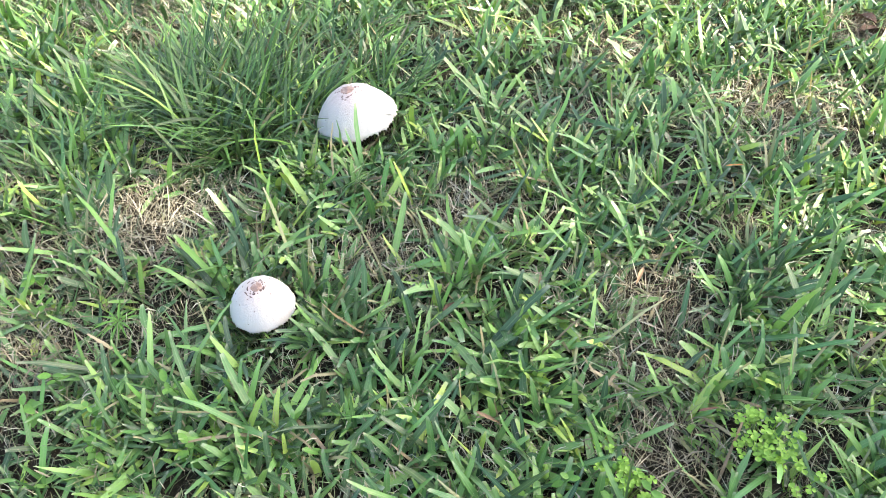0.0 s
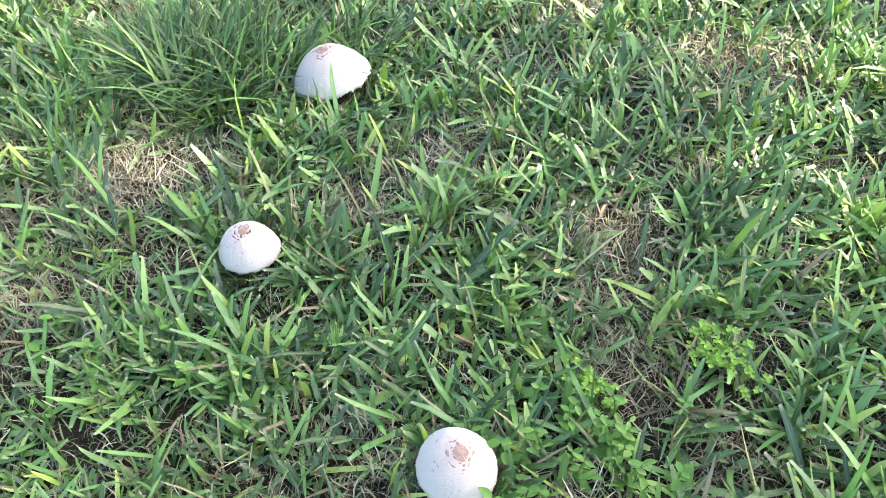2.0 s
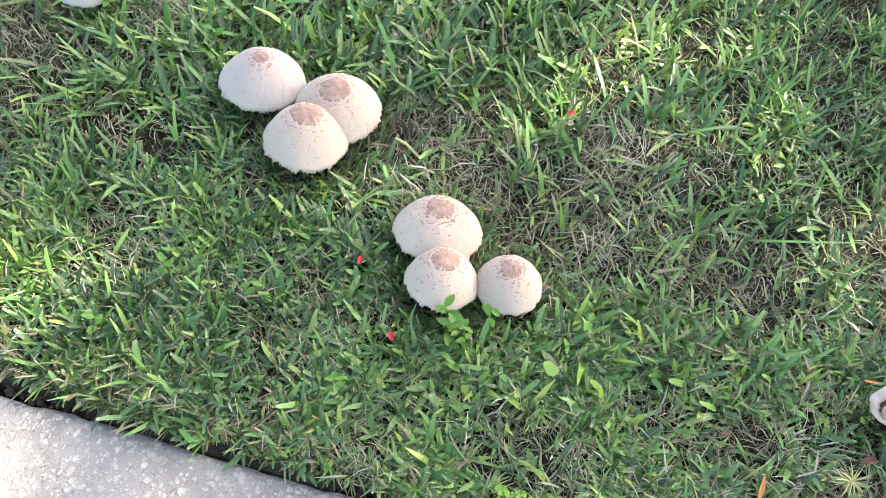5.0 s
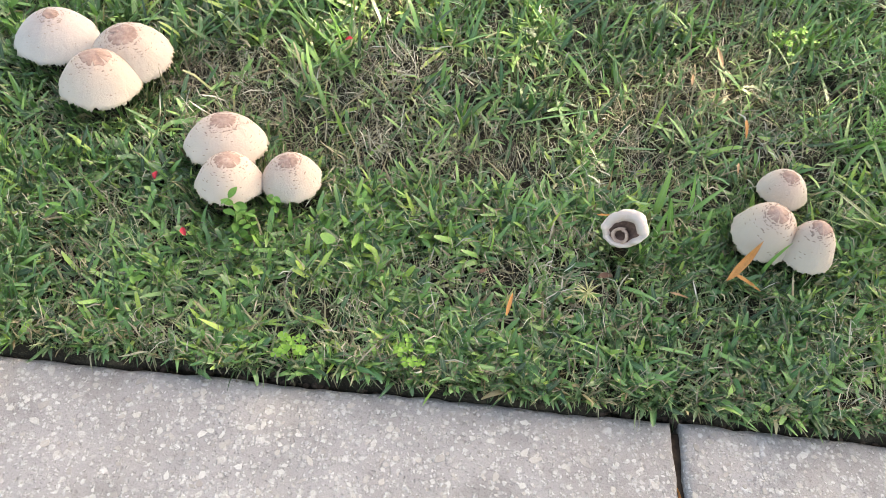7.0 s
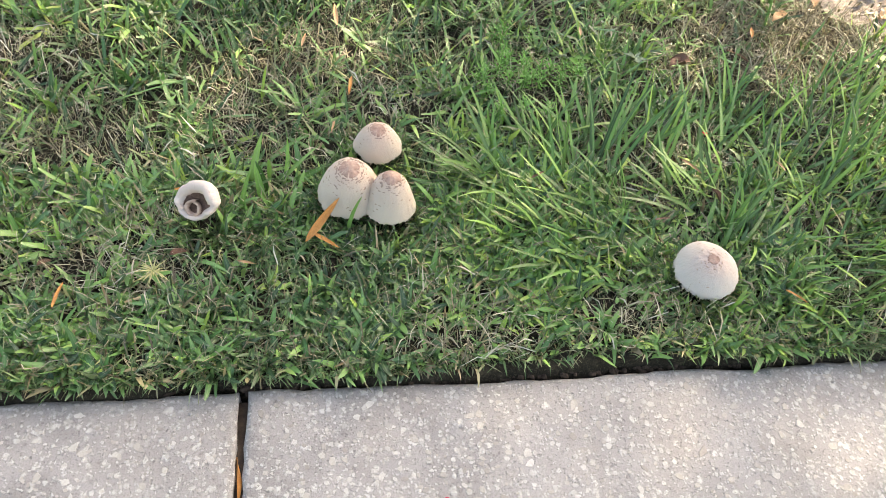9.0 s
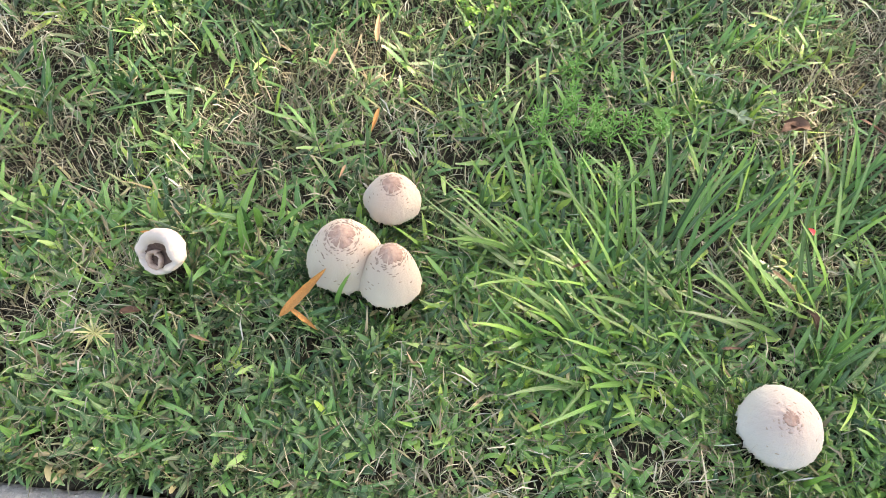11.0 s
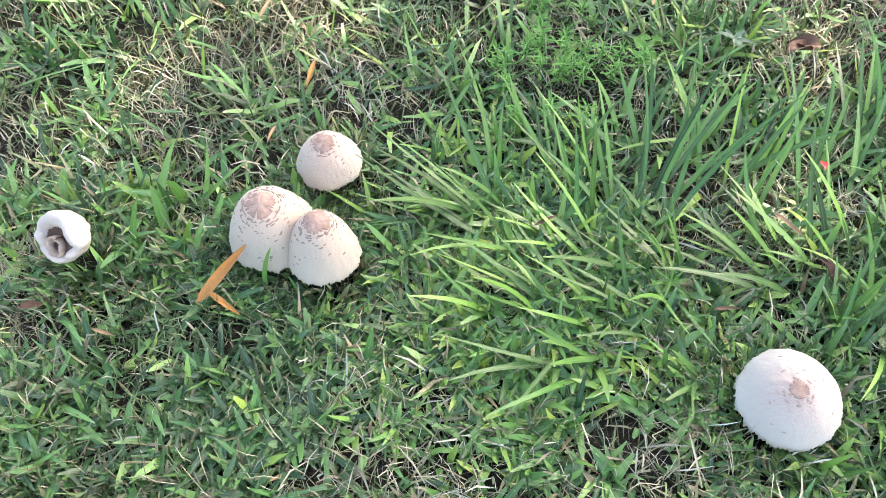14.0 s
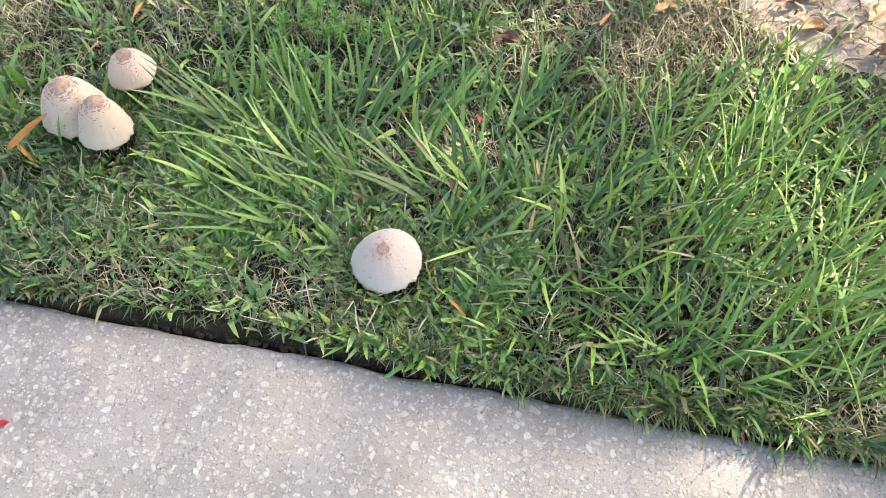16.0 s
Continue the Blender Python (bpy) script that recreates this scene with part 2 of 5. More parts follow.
def blade_material(name, greens, dry, roughness, share, specular=0.5, cut=0.0):
    n = Nodes(name, roughness, specular)
    c = n.ramp(n.attribute("hue"), greens)
    along, rib = n.attribute("along"), n.attribute("rib")
    c = n.mix(n.levels(along, 0.0, 0.3, 0.18, 0.0), c, (0.20, 0.28, 0.12))
    streak = n.noise(420, 3, 0.6)
    c = n.mix(0.5, c, n.ramp(streak, [(0.3, (0.6, 0.6, 0.6)), (0.7, (1.0, 1.0, 1.0))]), "MULTIPLY")
    # pale midrib, yellowed spots, tips bruised by the mower
    c = n.mix(n.levels(rib, 0.22, 0.02, 0.0, 0.22), c, (0.30, 0.42, 0.20))
    spots = n.levels(n.noise(45, 4, 0.6), 0.58, 0.74)
    c = n.mix(n.math("MULTIPLY", spots, 0.14), c, dry[1])
    if cut:
        c = n.mix(n.levels(along, 0.9, 1.0, 0.0, cut), c, (0.46, 0.46, 0.33))
    tan = n.ramp(n.attribute("hue"), [(0.0, dry[0]), (1.0, dry[1])])
    c = n.mix(n.attribute("dry"), c, tan)
    n.colour(c)
    n.link(n.levels(streak, 0.3, 0.7, roughness - 0.06, roughness + 0.12), n.shader.inputs["Roughness"])
    n.bump(n.math("ADD", rib, n.math("MULTIPLY", n.noise(700, 2, 0.5), 0.35)), 0.5, 0.001)
    n.translucent(n.mix(1.0, c, (1.0, 1.0, 0.55), "MULTIPLY"), share)
    return n.mat


TAN = ((0.215, 0.150, 0.085), (0.46, 0.37, 0.225))
BROAD = blade_material("lawn_blade", [(0.0, (0.024, 0.084, 0.028)), (0.35, (0.085, 0.236, 0.062)), (0.7, (0.188, 0.40, 0.084)), (1.0, (0.34, 0.50, 0.085))], TAN, 0.34, 0.15, 0.62, 0.5)
LONG = blade_material("long_blade", [(0.0, (0.028, 0.090, 0.022)), (0.5, (0.095, 0.245, 0.050)), (1.0, (0.245, 0.455, 0.072))], TAN, 0.34, 0.16, 0.5, 0.15)
FINE = blade_material("fine_blade", [(0.0, (0.038, 0.090, 0.032)), (0.5, (0.125, 0.225, 0.080)), (1.0, (0.36, 0.42, 0.225))], ((0.17, 0.14, 0.08), (0.42, 0.385, 0.255)), 0.4, 0.13, 0.35)
STRAW = blade_material("straw", [(0.0, (0.130, 0.095, 0.066)), (0.4, (0.33, 0.285, 0.205)), (0.75, (0.53, 0.485, 0.375)), (1.0, (0.62, 0.60, 0.52))], TAN, 0.6, 0.12)


def soil_material():
    n = Nodes("soil", 0.95, 0.2)
    c = n.ramp(n.noise(35, 8, 0.7), [(0.3, (0.012, 0.010, 0.007)), (0.55, (0.030, 0.025, 0.017)), (0.75, (0.085, 0.068, 0.046))])
    litter = n.levels(n.noise(260, 4, 0.6, 1.5), 0.55, 0.7)
    c = n.mix(n.math("MULTIPLY", litter, 0.5), c, (0.17, 0.15, 0.09))
    # the lawn beyond the built blades
    far = n.node("VectorMath", operation="LENGTH")
    n.link(n.where, far.inputs[0])
    green = n.ramp(n.noise(60, 8, 0.75), [(0.3, (0.03, 0.07, 0.015)), (0.6, (0.09, 0.17, 0.035)), (0.8, (0.24, 0.26, 0.09))])
    c = n.mix(n.levels(far.outputs["Value"], 2.9, 3.9), c, green)
    n.colour(c)
    n.bump(n.noise(180, 8, 0.75), 0.8, 0.012)
    return n.mat


def concrete_material():
    n = Nodes("exposed_concrete", 0.8, 0.3)
    bent = n.node("VectorMath", operation="ADD")
    wobble = n.node("TexNoise")
    wobble.inputs["Scale"].default_value, wobble.inputs["Detail"].default_value = 160, 3
    n.link(n.where, wobble.inputs["Vector"])
    scaled = n.node("VectorMath", operation="SCALE")
    scaled.inputs["Scale"].default_value = 0.008
    n.link(wobble.outputs["Color"], scaled.inputs[0])
    n.link(n.where, bent.inputs[0])
    n.link(scaled.outputs[0], bent.inputs[1])

    def chips(scale, share, size):
        v = n.node("TexVoronoi", feature="F1")
        v.inputs["Scale"].default_value = scale
        n.link(bent.outputs[0], v.inputs["Vector"])
        split = n.node("SeparateColor")
        n.link(v.outputs["Color"], split.inputs[0])
        chosen = n.levels(split.outputs[0], 1 - share - 0.01, 1 - share + 0.01)
        inside = n.levels(v.outputs["Distance"], size, size - 0.17)
        return n.math("MULTIPLY", chosen, inside), split.outputs[1]

    grey = n.ramp(n.noise(9, 6, 0.65), [(0.3, (0.262, 0.247, 0.236)), (0.52, (0.352, 0.332, 0.318)), (0.72, (0.415, 0.390, 0.370))])
    grain = n.noise(520, 8, 0.85)
    c = n.mix(0.8, grey, n.ramp(grain, [(0.34, (0.36, 0.35, 0.34)), (0.48, (0.85, 0.84, 0.82)), (0.6, (1.0, 1.0, 1.0))]), "MULTIPLY")
    tint = n.ramp(n.noise(110, 2, 0.5), [(0.35, (0.519, 0.485, 0.435)), (0.65, (0.653, 0.636, 0.603))])
    relief = n.math("MULTIPLY", grain, 0.4)
    for scale, share, size in ((62, 0.26, 0.38), (105, 0.44, 0.48), (210, 0.44, 0.52)):
        mask, kind = chips(scale, share, size)
        c = n.mix(n.math("MULTIPLY", mask, n.levels(kind, 0.0, 1.0, 0.12, 0.68)), c, tint)
        relief = n.math("ADD", relief, n.math("MULTIPLY", mask, 0.5))
    for scale, share, size in ((95, 0.10, 0.34), (150, 0.20, 0.38), (260, 0.24, 0.44)):
        mask, kind = chips(scale, share, size)
        c = n.mix(n.math("MULTIPLY", mask, n.levels(kind, 0.0, 1.0, 0.05, 0.36)), c, (0.16, 0.145, 0.12))
        relief = n.math("SUBTRACT", relief, n.math("MULTIPLY", mask, 0.8))
    stain = n.levels(n.noise(5, 5, 0.6), 0.5, 0.75)
    c = n.mix(n.math("MULTIPLY", stain, 0.25), c, (0.30, 0.25, 0.19))
    n.colour(c)
    n.bump(relief, 0.9, 0.0016)
    return n.mat


def cap_material(name, pale, blush):
    n = Nodes(name, 0.62, 0.3)
    r = n.attribute("radial")
    mottled = n.math("ADD", r, n.math("MULTIPLY", n.math("SUBTRACT", n.noise(38, 5, 0.65), 0.5), 0.5))
    c = n.ramp(mottled, [(0.05, blush), (0.45, tuple(0.45 * a + 0.55 * b for a, b in zip(pale, blush))), (0.85, pale), (1.05, tuple(min(0.6, 1.06 * a) for a in pale))])
    c = n.mix(n.levels(n.noise(150, 5, 0.7), 0.52, 0.75, 0.0, 0.30), c, (0.52, 0.40, 0.30))
    c = n.mix(n.levels(n.noise(16, 3, 0.5), 0.55, 0.75, 0.0, 0.25), c, (0.62, 0.50, 0.36))
    n.colour(c)
    n.shader.inputs["Subsurface Weight"].default_value = 0.12
    n.shader.inputs["Subsurface Radius"].default_value = (0.006, 0.004, 0.003)
    n.shader.inputs["Subsurface Scale"].default_value = 1.0
    n.bump(n.math("ADD", n.noise(300, 5, 0.7), n.math("MULTIPLY", n.noise(70, 4, 0.6), 1.2)), 0.7, 0.0015)
    return n.mat


def skin_material():
    """The thin brown skin at a cap's tip: mottled, darker where its torn edge has dried."""
    n = Nodes("umbo_skin", 0.75, 0.3)
    c = n.ramp(n.noise(90, 5, 0.7), [(0.3, (0.23, 0.14, 0.11)), (0.52, (0.33, 0.215, 0.17)), (0.72, (0.44, 0.315, 0.255))])
    edge = n.math("ADD", n.attribute("skin"), n.math("MULTIPLY", n.math("SUBTRACT", n.noise(160, 4, 0.6), 0.5), 0.5))
    c = n.mix(n.levels(edge, 0.80, 1.15, 0.0, 0.5), c, (0.22, 0.135, 0.105))
    c = n.mix(n.levels(n.noise(35, 4, 0.6), 0.55, 0.7, 0.0, 0.45), c, (0.50, 0.38, 0.31))
    n.colour(c)
    n.bump(n.noise(400, 5, 0.7), 0.6, 0.0008)
    return n.mat


def mottled_material(name, dark, light, scale=80, roughness=0.7, relief=0.0008, share=0.0):
    n = Nodes(name, roughness, 0.35)
    info = n.node("ObjectInfo").outputs["Random"]
    c = n.ramp(n.noise(scale, 5, 0.7), [(0.3, dark), (0.7, light)])
    c = n.mix(1.0, c, n.ramp(info, [(0.0, (0.78, 0.78, 0.78)), (1.0, (1.0, 1.0, 1.0))]), "MULTIPLY")
    n.colour(c)
    n.bump(n.noise(scale * 4, 5, 0.7), 0.5, relief)
    if share:
        n.translucent(c, share)
    return n.mat


def chip_material():
    n = Nodes("shell_chip", 0.6, 0.4)
    pick = n.node("NewGeometry").outputs["Random Per Island"]
    c = n.ramp(pick, [(0.0, (0.285, 0.259, 0.231)), (0.3, (0.385, 0.356, 0.318)), (0.6, (0.435, 0.393, 0.352)), (0.85, (0.502, 0.481, 0.444)), (1.0, (0.536, 0.514, 0.481))])
    c = n.mix(0.5, c, n.ramp(n.noise(420, 5, 0.7), [(0.35, (0.62, 0.60, 0.57)), (0.6, (1.0, 1.0, 1.0))]), "MULTIPLY")
    n.colour(c)
    n.bump(n.noise(600, 4, 0.7), 0.5, 0.0006)
    return n.mat


CHIP = chip_material()
SOIL_MAT, CONCRETE = soil_material(), concrete_material()
CAP_WHITE = cap_material("white_cap", (0.522, 0.494, 0.470), (0.470, 0.372, 0.333))
CAP_PALE = cap_material("pale_cap", (0.475, 0.426, 0.385), (0.427, 0.325, 0.282))
CAP_CREAM = cap_material("cream_cap", (0.517, 0.430, 0.355), (0.470, 0.331, 0.256))
CAP_PINK = cap_material("pink_cap", (0.60, 0.50, 0.44), (0.50, 0.36, 0.30))
SCALE_MAT = mottled_material("brown_scale", (0.26, 0.175, 0.135), (0.42, 0.315, 0.255), 150, 0.85)
DARK_SCALE = mottled_material("dark_brown_scale", (0.10, 0.065, 0.06), (0.24, 0.16, 0.14), 150, 0.85)
PALE_SCALE = mottled_material("pale_brown_scale", (0.36, 0.26, 0.21), (0.47, 0.37, 0.31), 150, 0.85)
UMBO_MAT = skin_material()
STEM_MAT = mottled_material("stem_skin", (0.55, 0.47, 0.38), (0.74, 0.68, 0.58), 60, 0.7)
GILL_MAT = mottled_material("gill", (0.40, 0.33, 0.26), (0.62, 0.55, 0.46), 90, 0.8)
DARK_GILL = mottled_material("dark_gill", (0.085, 0.045, 0.034), (0.22, 0.13, 0.095), 120, 0.85)
STUB_MAT = mottled_material("torn_stub", (0.36, 0.22, 0.16), (0.60, 0.45, 0.36), 120, 0.75)
ORANGE_LEAF = mottled_material("orange_dry_leaf", (0.42, 0.17, 0.045), (0.66, 0.32, 0.10), 60, 0.55, share=0.1)
TAN_LEAF = mottled_material("tan_dry_leaf", (0.30, 0.17, 0.085), (0.56, 0.36, 0.20), 50, 0.6, share=0.1)
BROWN_LEAF = mottled_material("brown_dry_leaf", (0.09, 0.045, 0.03), (0.22, 0.12, 0.075), 60, 0.7)
RED_PETAL = mottled_material("red_petal", (0.42, 0.015, 0.03), (0.70, 0.05, 0.07), 90, 0.5, share=0.2)
WEED_LEAF = mottled_material("weed_leaf", (0.085, 0.215, 0.038), (0.165, 0.335, 0.060), 70, 0.42, share=0.22)
CLOVER_LEAF = mottled_material("clover_leaf", (0.164, 0.344, 0.041), (0.279, 0.476, 0.074), 80, 0.45, share=0.25)
FEATHER_LEAF = mottled_material("feathery_leaf", (0.082, 0.246, 0.049), (0.164, 0.369, 0.066), 90, 0.5, share=0.2)
PALE_LEAF = mottled_material("yellowing_leaf", (0.42, 0.42, 0.16), (0.62, 0.58, 0.30), 60, 0.55, share=0.2)
GREY_LEAF = mottled_material("grey_green_leaf", (0.14, 0.20, 0.12), (0.26, 0.33, 0.21), 90, 0.6, share=0.15)
SAND = mottled_material("sandy_soil", (0.20, 0.15, 0.12), (0.50, 0.43, 0.37), 55, 0.95, 0.008)
BARK = mottled_material("bark", (0.06, 0.045, 0.035), (0.17, 0.13, 0.10), 12, 0.9, 0.01)
TREE_LEAF = mottled_material("tree_leaf", (0.03, 0.08, 0.02), (0.07, 0.15, 0.03), 3, 0.45)
CLOD = mottled_material("soil_clod", (0.022, 0.015, 0.011), (0.095, 0.066, 0.046), 70, 0.95, 0.002)

# ---- ground ----
def axis_steps(fine_from, fine_to, step, reach):
    """Coordinates with fine steps inside and growing ones outside."""
    inner = list(np.arange(fine_from, fine_to + step / 2, step))
    low, high, d = [fine_from], [fine_to], step
    while high[-1] < reach:
        d *= 1.45
        low.append(low[-1] - d)
        high.append(high[-1] + d)
    return np.array(low[:0:-1] + inner + high[1:])


def trench_width(x):
    """The bare gap between pavement and sward, wider along one stretch."""
    return 0.003 + 0.018 * np.exp(-(((x + 1.22) / 0.2) ** 2)) + 0.009 * smooth_noise(x, x * 0, 0.11, 7) + 0.014 * np.exp(-(((x - 0.58) / 0.16) ** 2))


def ground_height(x, y):
    off = y - edge_y(x)
    lump = 0.014 * (smooth_noise(x, y, 0.16, 5) - 0.5) + 0.006 * (smooth_noise(x, y, 0.05, 6) - 0.5)
    z = SOIL + lump * np.clip(off / 0.1, 0, 1)
    ragged = trench_width(x)
    trench = np.clip((ragged - off) / 0.014, 0, 1)
    z = z * (1 - trench) + (-0.068 + 0.5 * lump) * trench
    under = (off < 0.0) & (off > -1.22)
    return np.where(under, -0.16, z)


def build_ground():
    xs, ys = axis_steps(-4.2, 2.4, 0.03, 400), axis_steps(-0.05, 3.4, 0.0175, 400)
    gx, gy = np.meshgrid(xs, ys)
    pts = np.stack([gx, gy, ground_height(gx, gy)], -1).reshape(-1, 3)
    r, c = len(ys), len(xs)
    i = np.arange((r - 1) * c).reshape(r - 1, c)[:, :-1].ravel()
    quads = np.stack([i, i + 1, i + c + 1, i + c], -1)
    tagged(from_arrays("ground", pts, quads, SOIL_MAT, {}), "dark brown lawn soil with thatch under the grass", "ground", kind="structure")


build_ground()


def build_pavement():
    walk_ob = new("pavement")
    tagged(walk_ob, "grey concrete pavement with exposed shell aggregate beside lawn", "pavement", kind="structure")
    walk_ob.matrix_world = pose(0, 0.0565, 0, 0, 0, math.degrees(math.atan(0.0267)))
    length, joint, deep = 1.5, 0.0095, 0.11
    for k in range(-5, 6):
        x0, x1 = 0.057 + joint / 2 + (k - 1) * length, 0.057 - joint / 2 + k * length
        near = -1.6 < x0 < 1.6 or -1.6 < x1 < 1.6
        nx, ny = (150, 60) if near else (12, 8)
        # rounded worn edges: an inset profile round the slab
        us = np.concatenate([[0, 0, 0.0012, 0.004, 0.009], np.linspace(0.02, x1 - x0 - 0.02, nx), x1 - x0 - np.array([0.009, 0.004, 0.0012, 0, 0])])
        vs = np.concatenate([[0, 0, 0.0012, 0.004, 0.009], np.linspace(0.02, 1.2 - 0.02, ny), 1.2 - np.array([0.009, 0.004, 0.0012, 0, 0])])
        gu, gv = np.meshgrid(us, vs)
        rim = np.minimum(np.minimum(gu, x1 - x0 - gu), np.minimum(gv, 1.2 - gv))
        z = WALK_TOP - 0.006 * np.clip(1 - rim / 0.009, 0, 1) ** 2
        bottom = np.zeros_like(z, bool)
        bottom[0], bottom[-1], bottom[:, 0], bottom[:, -1] = True, True, True, True
        z = np.where(bottom, WALK_TOP - deep, z)
        X, Y = x0 + gu, -gv
        worn = (smooth_noise(X, Y, 0.02, 11) - 0.5) * 0.004 + (smooth_noise(X, Y, 0.09, 12) - 0.5) * 0.006
        Y = Y + np.where((gv < 0.01), worn, 0)
        X = X + np.where(gu < 0.01, worn * 0.7, 0) - np.where(x1 - x0 - gu < 0.01, worn * 0.7, 0)
        z = z + np.where(bottom, 0, 0.0012 * (smooth_noise(X, Y, 0.03, 13) - 0.5))
        pts = np.stack([X, Y, z], -1).reshape(-1, 3)
        r, c = gu.shape
        i = np.arange((r - 1) * c).reshape(r - 1, c)[:, :-1].ravel()
        slab = from_arrays("slab", pts, np.stack([i, i + c, i + c + 1, i + 1], -1), CONCRETE, {})
        slab.parent = walk_ob
    dirt = bmesh.new()
    for k in range(-5, 6):
        x = 0.057 + k * length
        bmesh.ops.create_cube(dirt, size=1, matrix=Matrix.Translation((x, -0.6, WALK_TOP - 0.049)) @ Matrix.Diagonal((joint + 0.03, 1.18, 0.07, 1)))
    part("joint_soil", dirt, CLOD, walk_ob, "black soil in the joints")


build_pavement()


def shell_chips():
    """Angular chips of pale stone and shell showing in the worn concrete."""
    r = random.Random(41)
    verts, polys = [], []
    for _ in range(5200):
        x, v = r.uniform(-1.25, 1.75), r.uniform(0.012, 0.72)
        if abs((x - 0.057 + 0.75) % 1.5 - 0.75) < 0.016:
            continue
        size = r.choice((0.0016, 0.0022, 0.0028, 0.0036, 0.0048)) * r.uniform(0.8, 1.25)
        n, turn, long = r.choice((5, 6, 7)), r.uniform(0, math.pi), r.uniform(1.0, 1.8)
        z = WALK_TOP + r.uniform(0.0004, 0.0007)
        k, centre = len(verts), Vector((x, edge_y(x) - v, 0))
        for grow, h in ((1.0, -0.0012), (0.86, 0.0)):
            state = random.Random(k)
            for q in range(n):
                a, d = 2 * math.pi * (q + state.uniform(-0.25, 0.25)) / n, size * grow * state.uniform(0.65, 1.25)
                px, py = d * long * math.cos(a), d * math.sin(a)
                verts.append(centre + Vector((px * math.cos(turn) - py * math.sin(turn), px * math.sin(turn) + py * math.cos(turn), z + h)))
        polys.append([k + n + q for q in range(n)])
        polys += [[k + q, k + (q + 1) % n, k + n + (q + 1) % n, k + n + q] for q in range(n)]
    mesh = bpy.data.meshes.new("shell_chips")
    mesh.from_pydata(verts, [], polys)
    mesh.materials.append(CHIP)
    tagged(new("shell_chips", mesh), "pale shell and stone chips showing in the concrete", "aggregate", kind="stuff")


shell_chips()

# ---- grass ----
rng = np.random.RandomState(3)


def dryness(x, y):
    d = np.zeros_like(x)
    for cx, cy, r, s in DRY:
        d = np.maximum(d, s * np.exp(-(((x - cx) ** 2 + (y - cy) ** 2) / r**2)))
    d = d * (0.65 + 0.9 * smooth_noise(x, y, 0.05, 21)) * np.where(x < -0.95, 1.25, 1.0)
    # worn strip along the pavement
    strip = np.exp(-(((y - edge_y(x)) / 0.055) ** 2)) * np.clip(1.5 * smooth_noise(x, y, 0.08, 24) - 0.25, 0, 0.9)
    return np.clip(np.maximum(d, strip) + 0.35 * np.clip(smooth_noise(x, y, 0.17, 22) - 0.55, 0, 1) * 2, 0, 1.2)


def weedy(x, y):
    """Where low broad-leaved weeds take the place of grass."""
    return np.exp(-(((x + 1.36) / 0.10) ** 2 + ((y - 0.93) / 0.12) ** 2)) + np.exp(-(((x + 0.60) / 0.04) ** 2 + ((y - 0.28) / 0.05) ** 2)) + 0.35 * np.exp(-(((x - 0.52) / 0.09) ** 2 + ((y - 0.68) / 0.07) ** 2))


def longness(x, y):
    d = np.zeros_like(x)
    for cx, cy, s, n, length, *_ in TUFTS:
        if length > 0.12:
            d = np.maximum(d, np.exp(-(((x - cx) ** 2 + (y - cy) ** 2) / (s * 1.2) ** 2)))
    for cx, cy, *_ in FANS:
        d = np.maximum(d, 0.8 * np.exp(-(((x - cx) ** 2 + (y - cy) ** 2) / 0.05**2)))
    return d


def near_caps(x, y):
    """True close to a cap's edge, where the grass stays short under the rim."""
    close = np.hypot(x - FLIPPED[0], y - FLIPPED[1]) < 0.055
    for cx, cy, cz, r, *_ in CAPS:
        close |= np.hypot(x - cx, y - cy) < r + 0.03
    return close


LEAF_SPOTS = [(-1.605, 0.983), (-1.47, 1.73), (-1.52, 1.36), (-1.34, 1.155), (-0.76, 1.14), (0.054, 0.231), (0.207, 0.62), (0.178, 0.515), (0.767, 0.397), (0.88, 0.165), (-0.055, 0.37), (-0.193, 0.175), (0.95, 0.40), (-0.781, 0.363), (-0.70, 0.25), (-0.531, 0.757)]


def clear_of_caps(x, y, tx, ty, slack=1.0):
    ok = np.ones_like(x, bool)
    for cx, cy in LEAF_SPOTS:
        ok &= (np.hypot(x - cx, y - cy + 0.008) > 0.010) & (np.hypot(tx - cx, ty - cy) > 0.010)
    for cx, cy, cz, r, h, lx, ly, *_ in CAPS:
        ok &= (np.hypot(x - cx, y - cy) > r * 0.75 * slack) & (np.hypot(tx - cx, ty - cy) > r * 0.98 * slack)
    cx, cy, _ = FLIPPED
    return ok & (np.hypot(x - cx, y - cy) > 0.022 * slack) & (np.hypot(tx - cx, ty - cy) > 0.028 * slack)


def turned_away(x, y, heading, reach):
    """Headings, with those blades that would run into a cap turned outward from it."""
    h = heading.copy()
    for cx, cy, r in [(c[0], c[1], c[3]) for c in CAPS] + [(FLIPPED[0], FLIPPED[1], 0.034)]:
        hit = (np.hypot(x - cx, y - cy) < r + 0.09) & (np.minimum(np.hypot(x + reach * np.cos(h) - cx, y + reach * np.sin(h) - cy), np.hypot(x + 0.55 * reach * np.cos(h) - cx, y + 0.55 * reach * np.sin(h) - cy)) < r * 1.02)
        h = np.where(hit, np.arctan2(y - cy, x - cx) + rng.uniform(-1.0, 1.0, len(x)), h)
    return h


def in_view(x, y):
    """The part of the lawn that the walk passes."""
    top = np.where(x < -1.0, 3.1, np.where(x < 0.0, 1.6 - 1.4 * x, 1.45))
    low = np.where(x < -1.5, 0.25 - 0.33 * (x + 1.5), -1.0)
    return (y < np.minimum(top, 3.1)) & (y > low) & (x > -3.9) & (x < 1.85)


